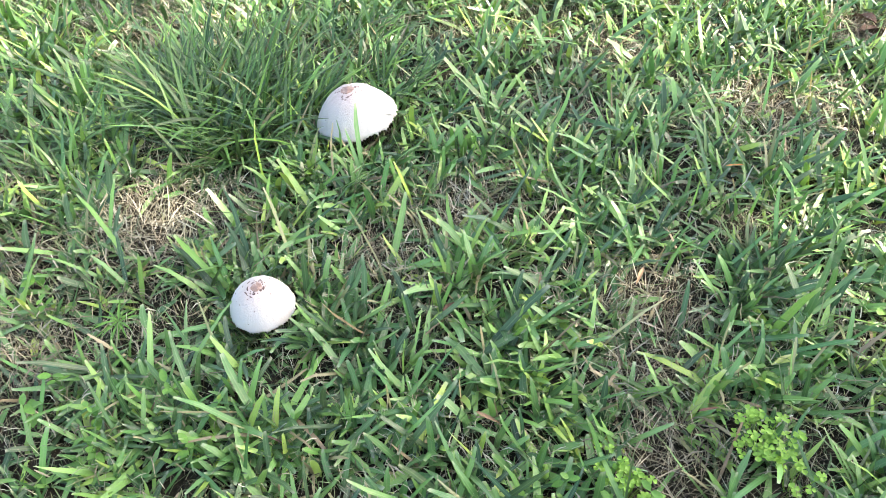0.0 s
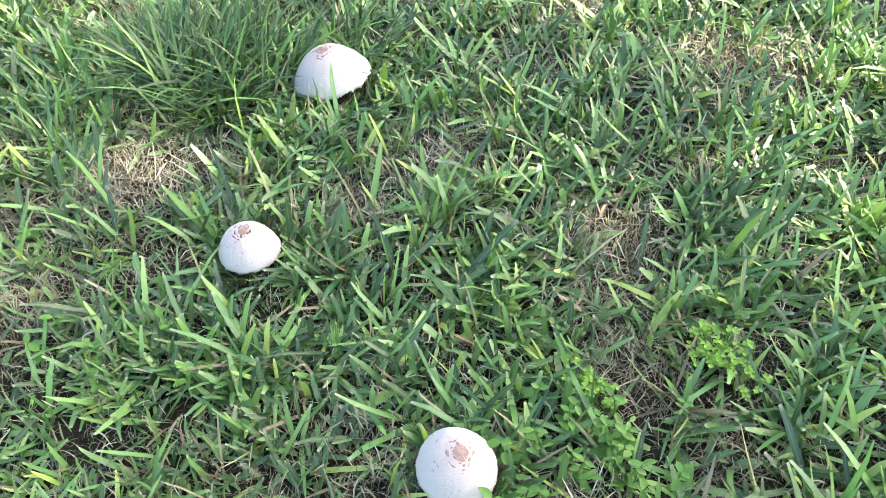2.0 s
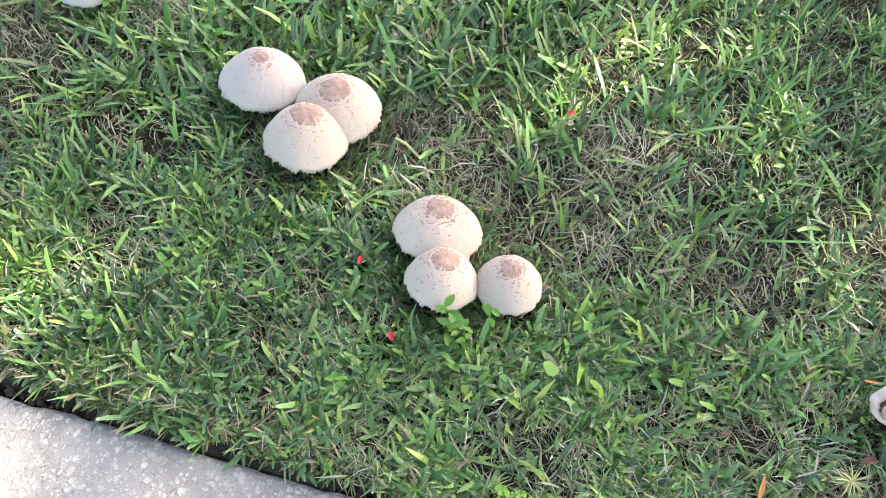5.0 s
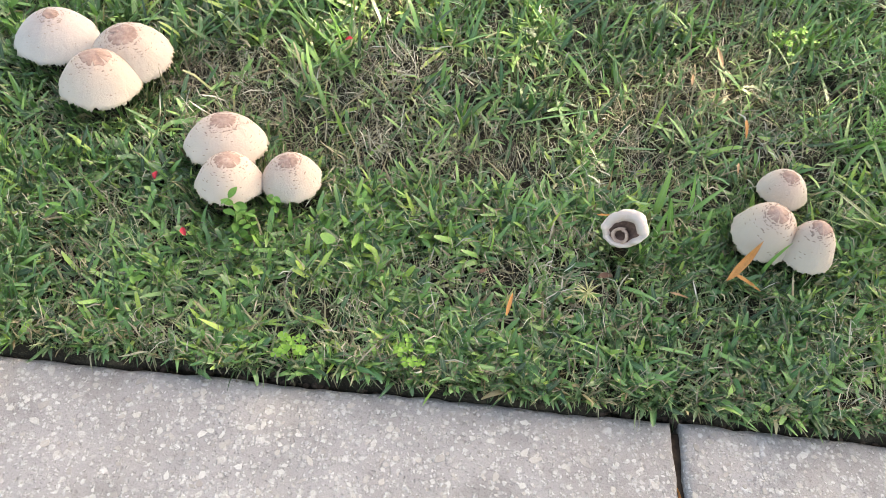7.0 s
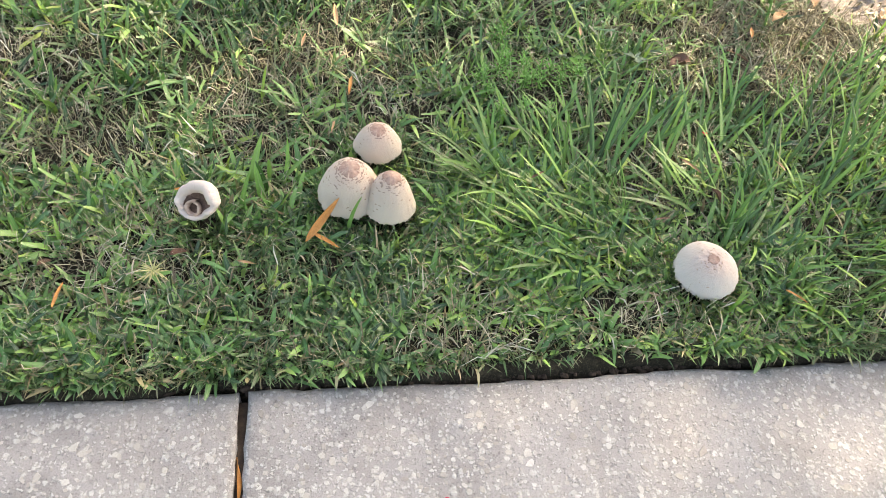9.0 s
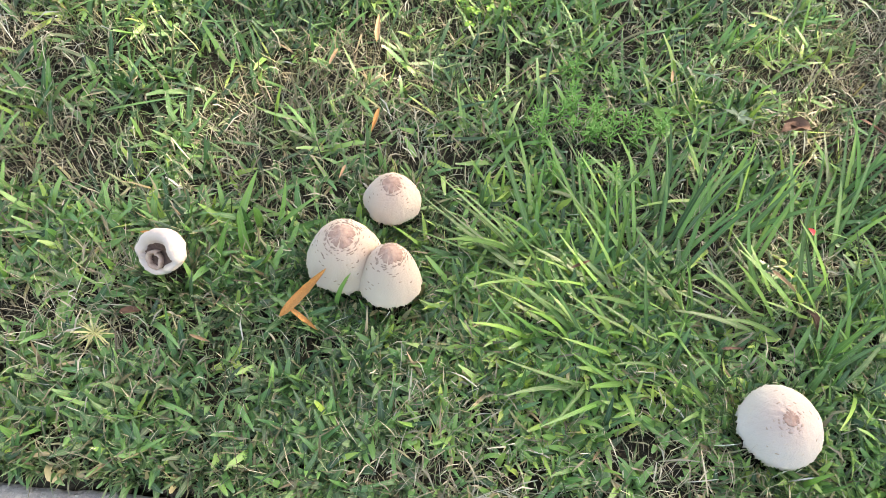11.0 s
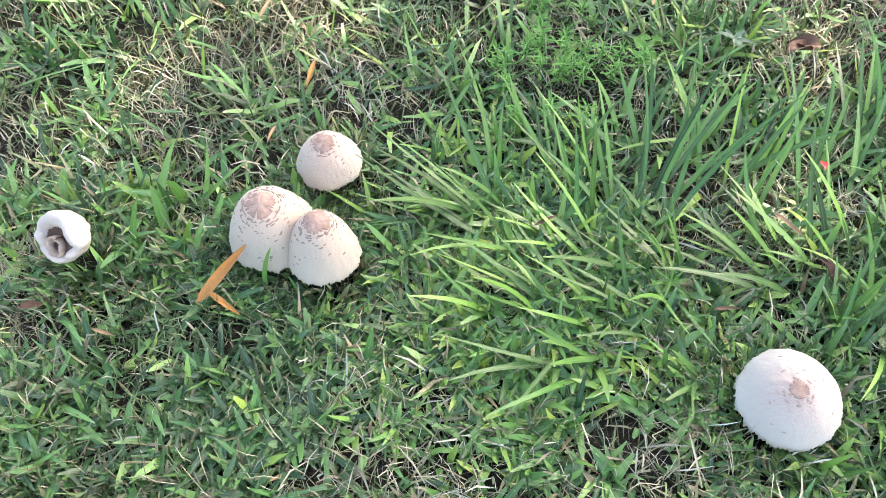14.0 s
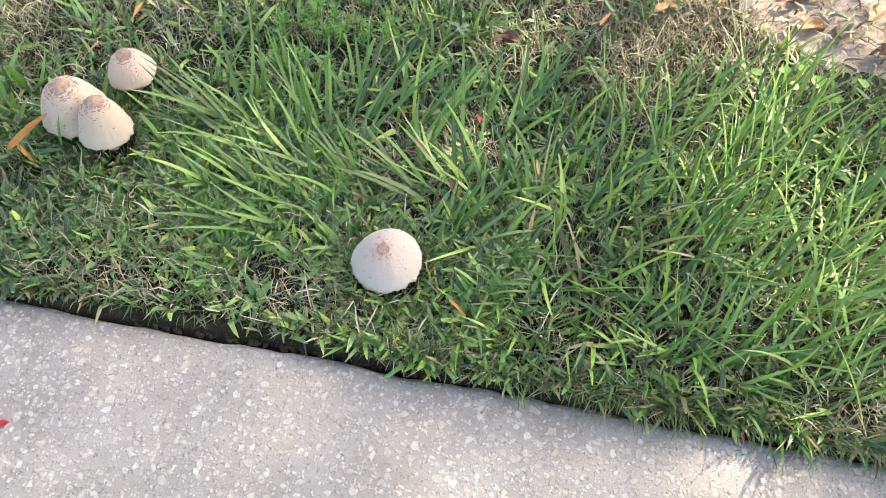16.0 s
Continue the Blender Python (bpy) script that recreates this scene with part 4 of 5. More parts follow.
def mushroom(index, x, y, z, radius, height, lx, ly, steep, scales, fresh):
    r = random.Random(100 + index)
    place = lean_matrix(x, y, z, lx, ly)
    thing = new("mushroom")
    white = fresh > 0.6
    tagged(thing, ("white parasol mushroom with a brown-flecked tip in grass" if white else "cream parasol mushroom with brown scales and ragged rim in grass"), "mushroom", "mushrooms in the lawn")
    thing.matrix_world = Matrix.Translation((x, y, SOIL))
    to_local = Matrix.Translation((-x, -y, -SOIL))
    seed = Vector((index * 7.3, index * 3.1, 0))
    segs = 150
    notch = [r.random() for _ in range(segs)]

    def surface(u, a, lift=0.0):
        """A point of the cap: u 0 at the tip to 1 at the rim, a the angle round."""
        lump = noise.noise(Vector((math.cos(a) * 1.3, math.sin(a) * 1.3, u * 1.5)) + seed)
        fine = noise.noise(Vector((math.cos(a) * 5 * u, math.sin(a) * 5 * u, 3)) * 1.6 + seed)
        rr = radius * u * (1 + 0.045 * lump * u + 0.012 * fine)
        zz = height * (1 - u**steep) + 0.03 * radius * fine * (1 - u) + 0.05 * height * math.exp(-((u / 0.22) ** 2))
        n = Vector((math.cos(a) * steep * u ** (steep - 1) * height / radius, math.sin(a) * steep * u ** (steep - 1) * height / radius, 1)).normalized()
        return Vector((rr * math.cos(a), rr * math.sin(a), zz)) + n * lift

    rings = [0.0, 0.03, 0.07, 0.12, 0.18, 0.25, 0.32, 0.4, 0.48, 0.56, 0.64, 0.72, 0.79, 0.85, 0.9, 0.94, 0.97, 1.0]
    pts, radial = [], []
    for u in rings:
        for j in range(segs):
            a = 2 * math.pi * j / segs
            p = surface(max(u, 1e-3), a)
            pts.append(p)
            radial.append(u)
    # ragged rim: teeth and notches hanging below the edge, then the underside
    for step, (u, drop) in enumerate(((1.012, 0.06), (0.985, 0.075), (0.93, 0.03), (0.7, -0.12), (0.4, -0.22), (0.12, -0.25))):
        for j in range(segs):
            a = 2 * math.pi * j / segs
            p = surface(min(u, 1.0), a)
            big = noise.noise(Vector((math.cos(a) * 4, math.sin(a) * 4, 9)) + seed)
            tooth = (0.075 * notch[j] * (j % 2) + 0.02 * notch[(j + 1) % segs] + (0.03 if fresh > 0.9 else 0.07) * big + (0.03 if fresh > 0.9 else 0.06) * noise.noise(Vector((math.cos(a) * 11, math.sin(a) * 11, 5)) + seed)) * radius if step < 2 else 0.0
            rr = radius * u * (1 + 0.045 * noise.noise(Vector((math.cos(a) * 1.3, math.sin(a) * 1.3, u * 1.5)) + seed)) + tooth * 0.55
            zz = -drop * radius - tooth * 0.85
            pts.append(Vector((rr * math.cos(a), rr * math.sin(a), zz)))
            radial.append(1.0)
    bm = grid_bm([to_local @ place @ p for p in pts], len(rings) + 6, segs, closed=True, flip=False)
    mesh_r = radial
    cap = part("cap", bm, CAP_WHITE if fresh > 0.9 else CAP_PALE if white else CAP_CREAM, thing)
    cap.data.attributes.new("radial", "FLOAT", "POINT").data.foreach_set("value", mesh_r)
    # gills: a fluted sheet under the cap
    fl = []
    for i, u in enumerate((0.93, 0.7, 0.4, 0.14)):
        for j in range(144):
            a = 2 * math.pi * j / 144
            fl.append(to_local @ place @ Vector((radius * u * math.cos(a), radius * u * math.sin(a), radius * ((-0.05, 0.02, 0.08, 0.1)[i] + (0.05 if j % 2 else 0.0)))))
    part("gill_layer", grid_bm(fl, 4, 144, closed=True), GILL_MAT, thing, "fluted pale gills")
    # stem from the soil to the cap
    foot, top = Vector((x - lx * 0.02, y - ly * 0.02, SOIL - 0.01)), place @ Vector((0, 0, 0.35 * height))
    st = []
    for i in range(7):
        f = i / 6
        c = foot.lerp(top, f)
        w = radius * (0.17 + 0.07 * (1 - f) ** 2) * (1 + 0.05 * r.uniform(-1, 1))
        st += [to_local @ (c + Vector((w * math.cos(2 * math.pi * j / 20), w * math.sin(2 * math.pi * j / 20), 0))) for j in range(20)]
    stem = part("stem", grid_bm(st, 7, 20, closed=True), STEM_MAT, thing, "pale stem")
    ring_pts = []
    mid = foot.lerp(top, 0.72)
    for w, dz in ((0.20, 0.004), (0.30, 0.0), (0.31, -0.004), (0.20, -0.003)):
        ring_pts += [to_local @ (mid + Vector((radius * w * math.cos(2 * math.pi * j / 24), radius * w * math.sin(2 * math.pi * j / 24), dz + 0.001 * r.random()))) for j in range(24)]
    part("ring", grid_bm(ring_pts, 4, 24, closed=True), STEM_MAT, stem, "torn pale ring round the stem")
    # brown skin left at the top, cracked at its edge
    core = (0.19 if white else 0.37) * (1 + r.uniform(-0.12, 0.12))
    splits = [(2 * math.pi * (k + r.uniform(-0.45, 0.45)) / 11, r.choice((0.2, 0.35, 0.55, 0.8)) * r.uniform(0.7, 1.1), r.uniform(0.04, 0.10)) for k in range(11) if r.random() < 0.85]

    def edge(a):
        """How far the skin reaches: a ragged round with splits running in from its edge."""
        e = 1 + 0.13 * noise.noise(Vector((math.cos(a) * 1.5, math.sin(a) * 1.5, 2)) + seed) + 0.10 * noise.noise(Vector((math.cos(a) * 6, math.sin(a) * 6, 4)) + seed)
        for at, deep, wide in splits:
            away = abs((a - at + math.pi) % (2 * math.pi) - math.pi)
            if away < wide:
                e = min(e, 1 - deep * (1 - away / wide))
        return core * e

    skin, depth = [], []
    for f, lift in ((0.01, 0.0004), (0.2, 0.0004), (0.4, 0.0004), (0.55, 0.0004), (0.7, 0.0004), (0.85, 0.0005), (0.96, 0.0005), (1.0, -0.0003)):
        skin += [to_local @ place @ surface(max(0.004, f * edge(2 * math.pi * j / 140)), 2 * math.pi * j / 140, lift) for j in range(140)]
        depth += [f] * 140
    umbo = part("umbo", grid_bm(skin, 8, 140, closed=True), UMBO_MAT, cap, "split pinkish-brown skin at the tip")
    umbo.data.attributes.new("skin", "FLOAT", "POINT").data.foreach_set("value", depth)
    # lifted flakes: torn shards round the tip, then rows of flecks that thin out and shrink towards the rim
    bm = bmesh.new()
    flecks = []
    for k in range(18 if white else 10):
        flecks.append((core * r.uniform(1.05, 1.7 if white else 1.4), r.uniform(0, 2 * math.pi), r.uniform(0.016, 0.036), r.uniform(0.5, 1.1), r.uniform(0.3, 0.6)))
    rows = 7
    for k in range(int(scales * 1.9)):
        row = int(rows * r.random() ** 1.5)
        u = core * 1.1 + (0.95 - core * 1.1) * (row + r.uniform(0.1, 0.75)) / rows
        flecks.append((u, r.uniform(0, 2 * math.pi), r.uniform(0.014, 0.034) * (1.25 - 0.6 * u), r.uniform(0.6, 1.15), r.uniform(0.22, 0.40)))
    for u, a, size, wide, deep in flecks:
        wide, deep = size * wide, size * deep / math.hypot(1, steep * u ** (steep - 1) * height / radius)
        rim, n = [], 7
        for q in range(n):
            b = 2 * math.pi * q / n
            k2 = r.uniform(0.75, 1.2)
            rim.append((u + deep * 0.07 / radius * math.sin(b) * k2 * 1.6, a + wide * 0.07 / (radius * max(u, 0.2)) * math.cos(b) * k2 * 1.6))
        low = [bm.verts.new(to_local @ place @ surface(min(max(v, 0.02), 0.995), b, -0.0004)) for v, b in rim]
        high = [bm.verts.new(to_local @ place @ surface(min(max(u + (v - u) * 0.8, 0.02), 0.99), a + (b - a) * 0.8, 0.0004)) for v, b in rim]
        bm.faces.new(high)
        for q in range(n):
            bm.faces.new((low[q], low[(q + 1) % n], high[(q + 1) % n], high[q]))
    bmesh.ops.recalc_face_normals(bm, faces=bm.faces)
    tagged(part("scale_layer", bm, PALE_SCALE if 0.6 < fresh < 0.9 else DARK_SCALE if index < 2 else SCALE_MAT, cap, "small brown scales"), kind="stuff")


for index, row in enumerate(CAPS):
    mushroom(index, *row)


def flipped_mushroom():
    x, y, z = FLIPPED
    thing = tagged(new("mushroom"), "small overturned white mushroom showing dark gills and torn stem", "mushroom", "mushrooms in the lawn")
    thing.matrix_world = lean_matrix(x, y, z, -0.75, -1.35)
    r = random.Random(9)
    segs, rad = 90, 0.0365
    prof = [(0.05, -0.88), (0.35, -0.85), (0.66, -0.73), (0.88, -0.50), (1.0, -0.20), (1.0, -0.02), (0.92, 0.10), (0.80, 0.12), (0.68, 0.06), (0.60, -0.04), (0.57, -0.16)]
    shift = lambda u, h: max(0.0, min(1.0, (0.95 - u) / 0.35)) if h > -0.3 else 0.0
    pts = []
    for u, h in prof:
        for j in range(segs):
            a = 2 * math.pi * j / segs
            c, si = math.cos(a), math.sin(a)
            k = 1 + 0.14 * noise.noise(Vector((c * 0.9, si * 0.9, 0.3 * h + 4))) + 0.07 * noise.noise(Vector((c * 2.6, si * 2.6, h + 1))) + 0.03 * noise.noise(Vector((c * 8, si * 8, h * 4)))
            g = shift(u, h)
            pts.append((rad * (u * k * c - 0.08 * g), 0.80 * rad * (u * k * si * (1 - 0.12 * g) - 0.12 * g), rad * (h + 0.10 * noise.noise(Vector((c * 2, si * 2, h * 3))) - 0.12 * g * (si < -0.3))))
    cap = part("cap", grid_bm(pts, len(prof), segs, closed=True), CAP_PINK, thing, "torn pinkish-white cap rim")
    cap.data.attributes.new("radial", "FLOAT", "POINT").data.foreach_set("value", [0.2 + 0.7 * min(1.0, math.hypot(v.co.x, v.co.y) / rad) for v in cap.data.vertices])
    fl = []
    for i, (u, h) in enumerate(((0.72, -0.06), (0.50, -0.14), (0.28, -0.20), (0.05, -0.22))):
        for j in range(segs):
            a = 2 * math.pi * j / segs
            fl.append((rad * (u * math.cos(a) - 0.08), 0.80 * rad * (0.88 * u * math.sin(a) - 0.12), rad * (h + (0.06 if j % 2 and i else 0))))
    part("gill_layer", grid_bm(fl, 4, segs, closed=True), DARK_GILL, thing, "dark brown gills")
    # the stem's torn wall: a split tube leaning out over the near rim
    cu = []
    for i in range(44):
        f = i / 43
        a = 0.9 + f * 6.6
        tall = 0.02 + 0.12 * noise.noise(Vector((f * 5, 2, 1))) + 0.05 * r.random()
        for rr, zz in ((0.42, -0.24), (0.43, tall), (0.37, tall + 0.04), (0.28, tall - 0.02), (0.26, -0.24)):
            w = rad * rr * (1 + 0.18 * noise.noise(Vector((f * 4, zz, 7))) - 0.25 * f)
            cu.append((w * math.cos(a) - rad * 0.20, 0.9 * w * math.sin(a) - rad * 0.28, rad * zz))
    part("stem", grid_bm(cu, 44, 5, closed=True), STUB_MAT, thing, "torn pinkish-tan stub of the stem")


flipped_mushroom()


# ---- small plants ----
def leaf_mesh(name, length, width, material, point=0.5, cup=0.15, droop=0.2, rows=7, wave=0.0):
    """A leaf along +x from its stalk end, cupped along its midrib and drooping at its tip."""
    pts = []
    for i in range(rows):
        f = i / (rows - 1)
        w = 0.5 * width * max(math.sin(math.pi * f ** point) ** 0.75, 0.05 if 0 < i < rows - 1 else 0.03)
        for o in (-1, -0.5, 0, 0.5, 1):
            pts.append((length * f, w * o, cup * w * abs(o) * 2 - droop * length * f * f + wave * length * math.sin(7 * f + 2 * o)))
    mesh = bpy.data.meshes.new(name)
    bm = grid_bm(pts, rows, 5)
    bm.to_mesh(mesh)
    bm.free()
    mesh.polygons.foreach_set("use_smooth", [True] * len(mesh.polygons))
    mesh.materials.append(material)
    return mesh


def stem_part(name, thing, path, width, material):
    pts = []
    for i, p in enumerate(path):
        w = width * (1 - 0.5 * i / (len(path) - 1))
        pts += [Vector(p) + Vector((w * math.cos(2 * math.pi * j / 6), w * math.sin(2 * math.pi * j / 6), 0)) for j in range(6)]
    return part(name, grid_bm(pts, len(path), 6, closed=True), material, thing)


def leaf_at(mesh, parent, m, scale):
    ob = new("leaf", mesh)
    ob.parent = parent
    ob.matrix_local = m @ Matrix.Scale(scale, 4)
    return ob


OVAL = leaf_mesh("oval_leaf", 0.025, 0.0135, WEED_LEAF, 0.9, 0.12, 0.15)
LOBE = leaf_mesh("clover_leaflet", 0.0085, 0.0095, CLOVER_LEAF, 1.5, 0.2, 0.1, 6)
NEEDLE = leaf_mesh("needle_leaf", 0.020, 0.0026, FEATHER_LEAF, 0.8, 0.1, 0.25, 4)
ROUND = leaf_mesh("round_leaf", 0.024, 0.024, WEED_LEAF, 1.0, 0.1, 0.1, 8)
SPIKE = leaf_mesh("spike_leaf", 0.045, 0.0042, WEED_LEAF, 0.7, 0.2, 0.3, 6)
GREY = leaf_mesh("grey_leaf", 0.034, 0.011, GREY_LEAF, 0.9, 0.15, 0.2)


def broadleaf_weed(x, y, high, pairs, seed, size=1.0):
    r = random.Random(seed)
    thing = tagged(new("weed_plant"), "low broad-leaved green weed growing in the lawn", "weed", "broad-leaved weeds")
    thing.matrix_world = Matrix.Translation((x, y, SOIL))
    lx, ly = r.uniform(-0.3, 0.3), r.uniform(-0.3, 0.3)
    path = [(lx * high * f, ly * high * f, high * f) for f in (0, 0.3, 0.6, 1.0)]
    stem_part("stem", thing, path, 0.0012, WEED_LEAF)
    for k in range(pairs):
        f = 0.35 + 0.65 * k / max(pairs - 1, 1)
        turn = k * 90 + r.uniform(-40, 40)
        for side in (r.uniform(-25, 25), 180 + r.uniform(-25, 25)):
            m = Matrix.Translation((lx * high * f, ly * high * f, high * f)) @ pose(0, 0, 0, r.uniform(-22, 22), r.uniform(-38, 18), turn + side)
            leaf_at(OVAL, thing, m, size * r.uniform(0.6, 1.2) * (1.1 - 0.35 * f))


def clover(x, y, leaves, spread, seed):
    r = random.Random(seed)
    thing = tagged(new("clover_plant"), "bright yellow-green clover with three-lobed leaves in the lawn", "clover", "clovers in the lawn")
    thing.matrix_world = Matrix.Translation((x, y, SOIL))
    for k in range(leaves):
        a, d = r.uniform(0, 2 * math.pi), spread * math.sqrt(r.random())
        top = Vector((d * math.cos(a), d * math.sin(a), r.uniform(0.034, 0.056)))
        stem_part("stalk", thing, [(0.2 * top.x, 0.2 * top.y, 0), (0.7 * top.x, 0.7 * top.y, top.z * 0.6), top], 0.0006, CLOVER_LEAF)
        turn = r.uniform(0, 360)
        for q in range(3):
            leaf_at(LOBE, thing, Matrix.Translation(top) @ pose(0, 0, 0, r.uniform(-14, 14), r.uniform(-14, 10), turn + 120 * q), r.uniform(0.75, 1.1))


def feathery_weed(x, y, seed):
    r = random.Random(seed)
    thing = tagged(new("feathery_weed"), "feathery bright green weed with narrow whorled leaves", "weed", "feathery weeds")
    thing.matrix_world = Matrix.Translation((x, y, SOIL))
    high = r.uniform(0.04, 0.06)
    stem_part("stem", thing, [(0, 0, 0), (0.004, 0, high * 0.5), (0.006, 0.003, high)], 0.0009, FEATHER_LEAF)
    for k in range(5):
        f = 0.4 + 0.15 * k
        for q in range(5):
            m = Matrix.Translation((0.005 * f, 0.002 * f, high * f)) @ pose(0, 0, 0, 0, r.uniform(-55, -15), 72 * q + 31 * k + r.uniform(-15, 15))
            leaf_at(NEEDLE, thing, m, r.uniform(0.8, 1.25) * (1.25 - 0.5 * f))


def rosette(x, y, count, mesh, label, seed, rise=(-45, -5), size=1.0):
    r = random.Random(seed)
    thing = tagged(new("rosette_weed"), label, "weed", "rosette weeds")
    thing.matrix_world = Matrix.Translation((x, y, SOIL + 0.030))
    for k in range(count):
        leaf_at(mesh, thing, pose(0, 0, r.uniform(0, 0.008), r.uniform(-10, 10), r.uniform(*rise), 360 * k / count + r.uniform(-25, 25)), size * r.uniform(0.6, 1.25))


def pennywort(x, y, seed):
    r = random.Random(seed)
    thing = tagged(new("pennywort"), "round pale green leaf on a short stalk in the lawn", "weed", "round-leaved weeds")
    thing.matrix_world = Matrix.Translation((x, y, SOIL))
    h = r.uniform(0.035, 0.055)
    stem_part("stalk", thing, [(0, 0, 0), (0.004, 0.002, h * 0.5), (0.006, 0.002, h)], 0.0009, CLOVER_LEAF)
    leaf_at(ROUND, thing, Matrix.Translation((0.006, 0.002, h)) @ pose(0, 0, 0, r.uniform(-25, 25), r.uniform(-20, 20), r.uniform(0, 360)), r.uniform(0.7, 1.15))


WEEDS_BY_CAPS = [
    (-0.613, 0.305, 0.065, 4, 1.15), (-0.598, 0.285, 0.05, 3, 1.0), (-0.63, 0.27, 0.05, 3, 1.0), (-0.585, 0.26, 0.055, 3, 1.0),
    (-0.605, 0.24, 0.05, 3, 0.9), (-0.57, 0.31, 0.05, 3, 0.9), (-1.454, 0.851, 0.055, 3, 1.2), (-1.414, 0.798, 0.05, 3, 1.2),
    (-1.44, 0.76, 0.05, 3, 1.1), (-1.387, 0.897, 0.05, 3, 1.0), (-1.33, 0.955, 0.05, 4, 1.0), (-1.3, 0.9, 0.05, 3, 0.9),
    (-1.274, 1.011, 0.05, 3, 0.9), (-1.36, 0.96, 0.05, 3, 0.9), (-1.25, 0.93, 0.045, 3, 0.9), (-1.291, 0.193, 0.05, 3, 1.1),
    (-1.333, 0.151, 0.05, 3, 1.1),
]
WEEDS_SCATTERED = [
    (-2.185, 0.658, 0.05, 3, 1.2), (-2.016, 0.795, 0.055, 3, 1.0), (-2.1, 0.7, 0.045, 3, 1.0), (-2.19, 0.712, 0.045, 3, 1.0),
    (-2.38, 0.83, 0.045, 3, 1.0), (-2.33, 0.8, 0.045, 3, 1.0), (-2.05, 0.66, 0.045, 3, 0.9),
    (-0.9, 0.27, 0.04, 3, 0.9), (-1.05, 0.26, 0.045, 3, 0.9), (-0.435, 0.335, 0.04, 2, 1.2), (-1.93, 0.72, 0.04, 3, 1.0),
    (0.634, 0.7, 0.04, 3, 0.9), (1.0, 0.7, 0.04, 3, 0.9), (-0.75, 0.16, 0.045, 3, 0.9), (-1.1, 0.13, 0.04, 3, 0.9),
    (-2.25, 1.33, 0.04, 3, 1.0), (-1.95, 1.53, 0.05, 3, 1.2),
]
for k, (x, y, high, pairs, size) in enumerate(WEEDS_BY_CAPS + WEEDS_SCATTERED):
    broadleaf_weed(x, y, high + 0.010, pairs, 200 + k, size)
r_weed = random.Random(15)
for k in range(22):
    broadleaf_weed(-1.36 + r_weed.gauss(0, 0.065), 0.93 + r_weed.gauss(0, 0.075), r_weed.uniform(0.045, 0.065), 3, 260 + k, r_weed.uniform(0.75, 1.05))
for k, (x, y, count, spread) in enumerate([(-1.262, 1.16, 48, 0.046), (-1.395, 0.995, 16, 0.03), (-0.485, 0.066, 9, 0.022), (-0.319, 0.088, 10, 0.024), (-1.43, 1.002, 10, 0.03),
                                           (0.342, 0.895, 12, 0.045), (-1.21, 1.12, 10, 0.03)]):
    clover(x, y, count, spread, 300 + k)
r_feather = random.Random(5)
for k in range(26):
    feathery_weed(0.52 + r_feather.gauss(0, 0.055), 0.68 + r_feather.gauss(0, 0.045), 400 + k)
rosette(-2.20, 0.835, 18, SPIKE, "spiky green rosette weed with narrow leaves", 7)
rosette(0.652, 0.345, 12, SPIKE, "small spiky bright green rosette weed", 8, size=0.6)
rosette(-0.076, 0.226, 38, leaf_mesh("pale_leaf", 0.034, 0.0026, PALE_LEAF, 0.7, 0.2, 0.6, 5), "pale yellowing tuft of dying grass", 9, (-80, 10), 0.62)
rosette(0.76, 0.725, 9, GREY, "grey-green rosette weed with lance-shaped leaves", 10, (-35, -5), 0.65)
rosette(0.69, 0.69, 8, SPIKE, "spiky green rosette weed with narrow leaves", 12)
for k, (x, y) in enumerate([(-0.48, 0.243), (1.317, 0.754), (1.45, 0.761), (1.386, 0.729), (0.421, 0.50), (1.36, 0.78), (1.28, 0.72), (1.42, 0.70), (1.50, 0.72), (1.33, 0.70)]):
    pennywort(x, y, 500 + k)

# ---- fallen leaves, petals and litter ----
LANCE = {m.name: leaf_mesh("fallen_leaf", 1.0, 0.145, m, 0.75, 0.35, 0.05, 10, 0.015) for m in (ORANGE_LEAF, TAN_LEAF, BROWN_LEAF)}
WIDE = {m.name: leaf_mesh("curled_leaf", 1.0, 0.42, m, 0.85, 0.5, 0.12, 9, 0.05) for m in (TAN_LEAF, BROWN_LEAF)}
PETAL = leaf_mesh("petal", 0.016, 0.009, RED_PETAL, 1.1, 0.35, 0.3, 6, 0.04)


def fallen(mesh, x, y, z, length, turn, roll, pitch, label, name="fallen_leaf", category="leaf"):
    ob = new(name, mesh)
    ob.matrix_world = pose(x, y, z, roll, pitch, turn) @ Matrix.Diagonal((length, length, length, 1))
    tagged(ob, label, category, "fallen leaves" if category == "leaf" else "fallen petals")


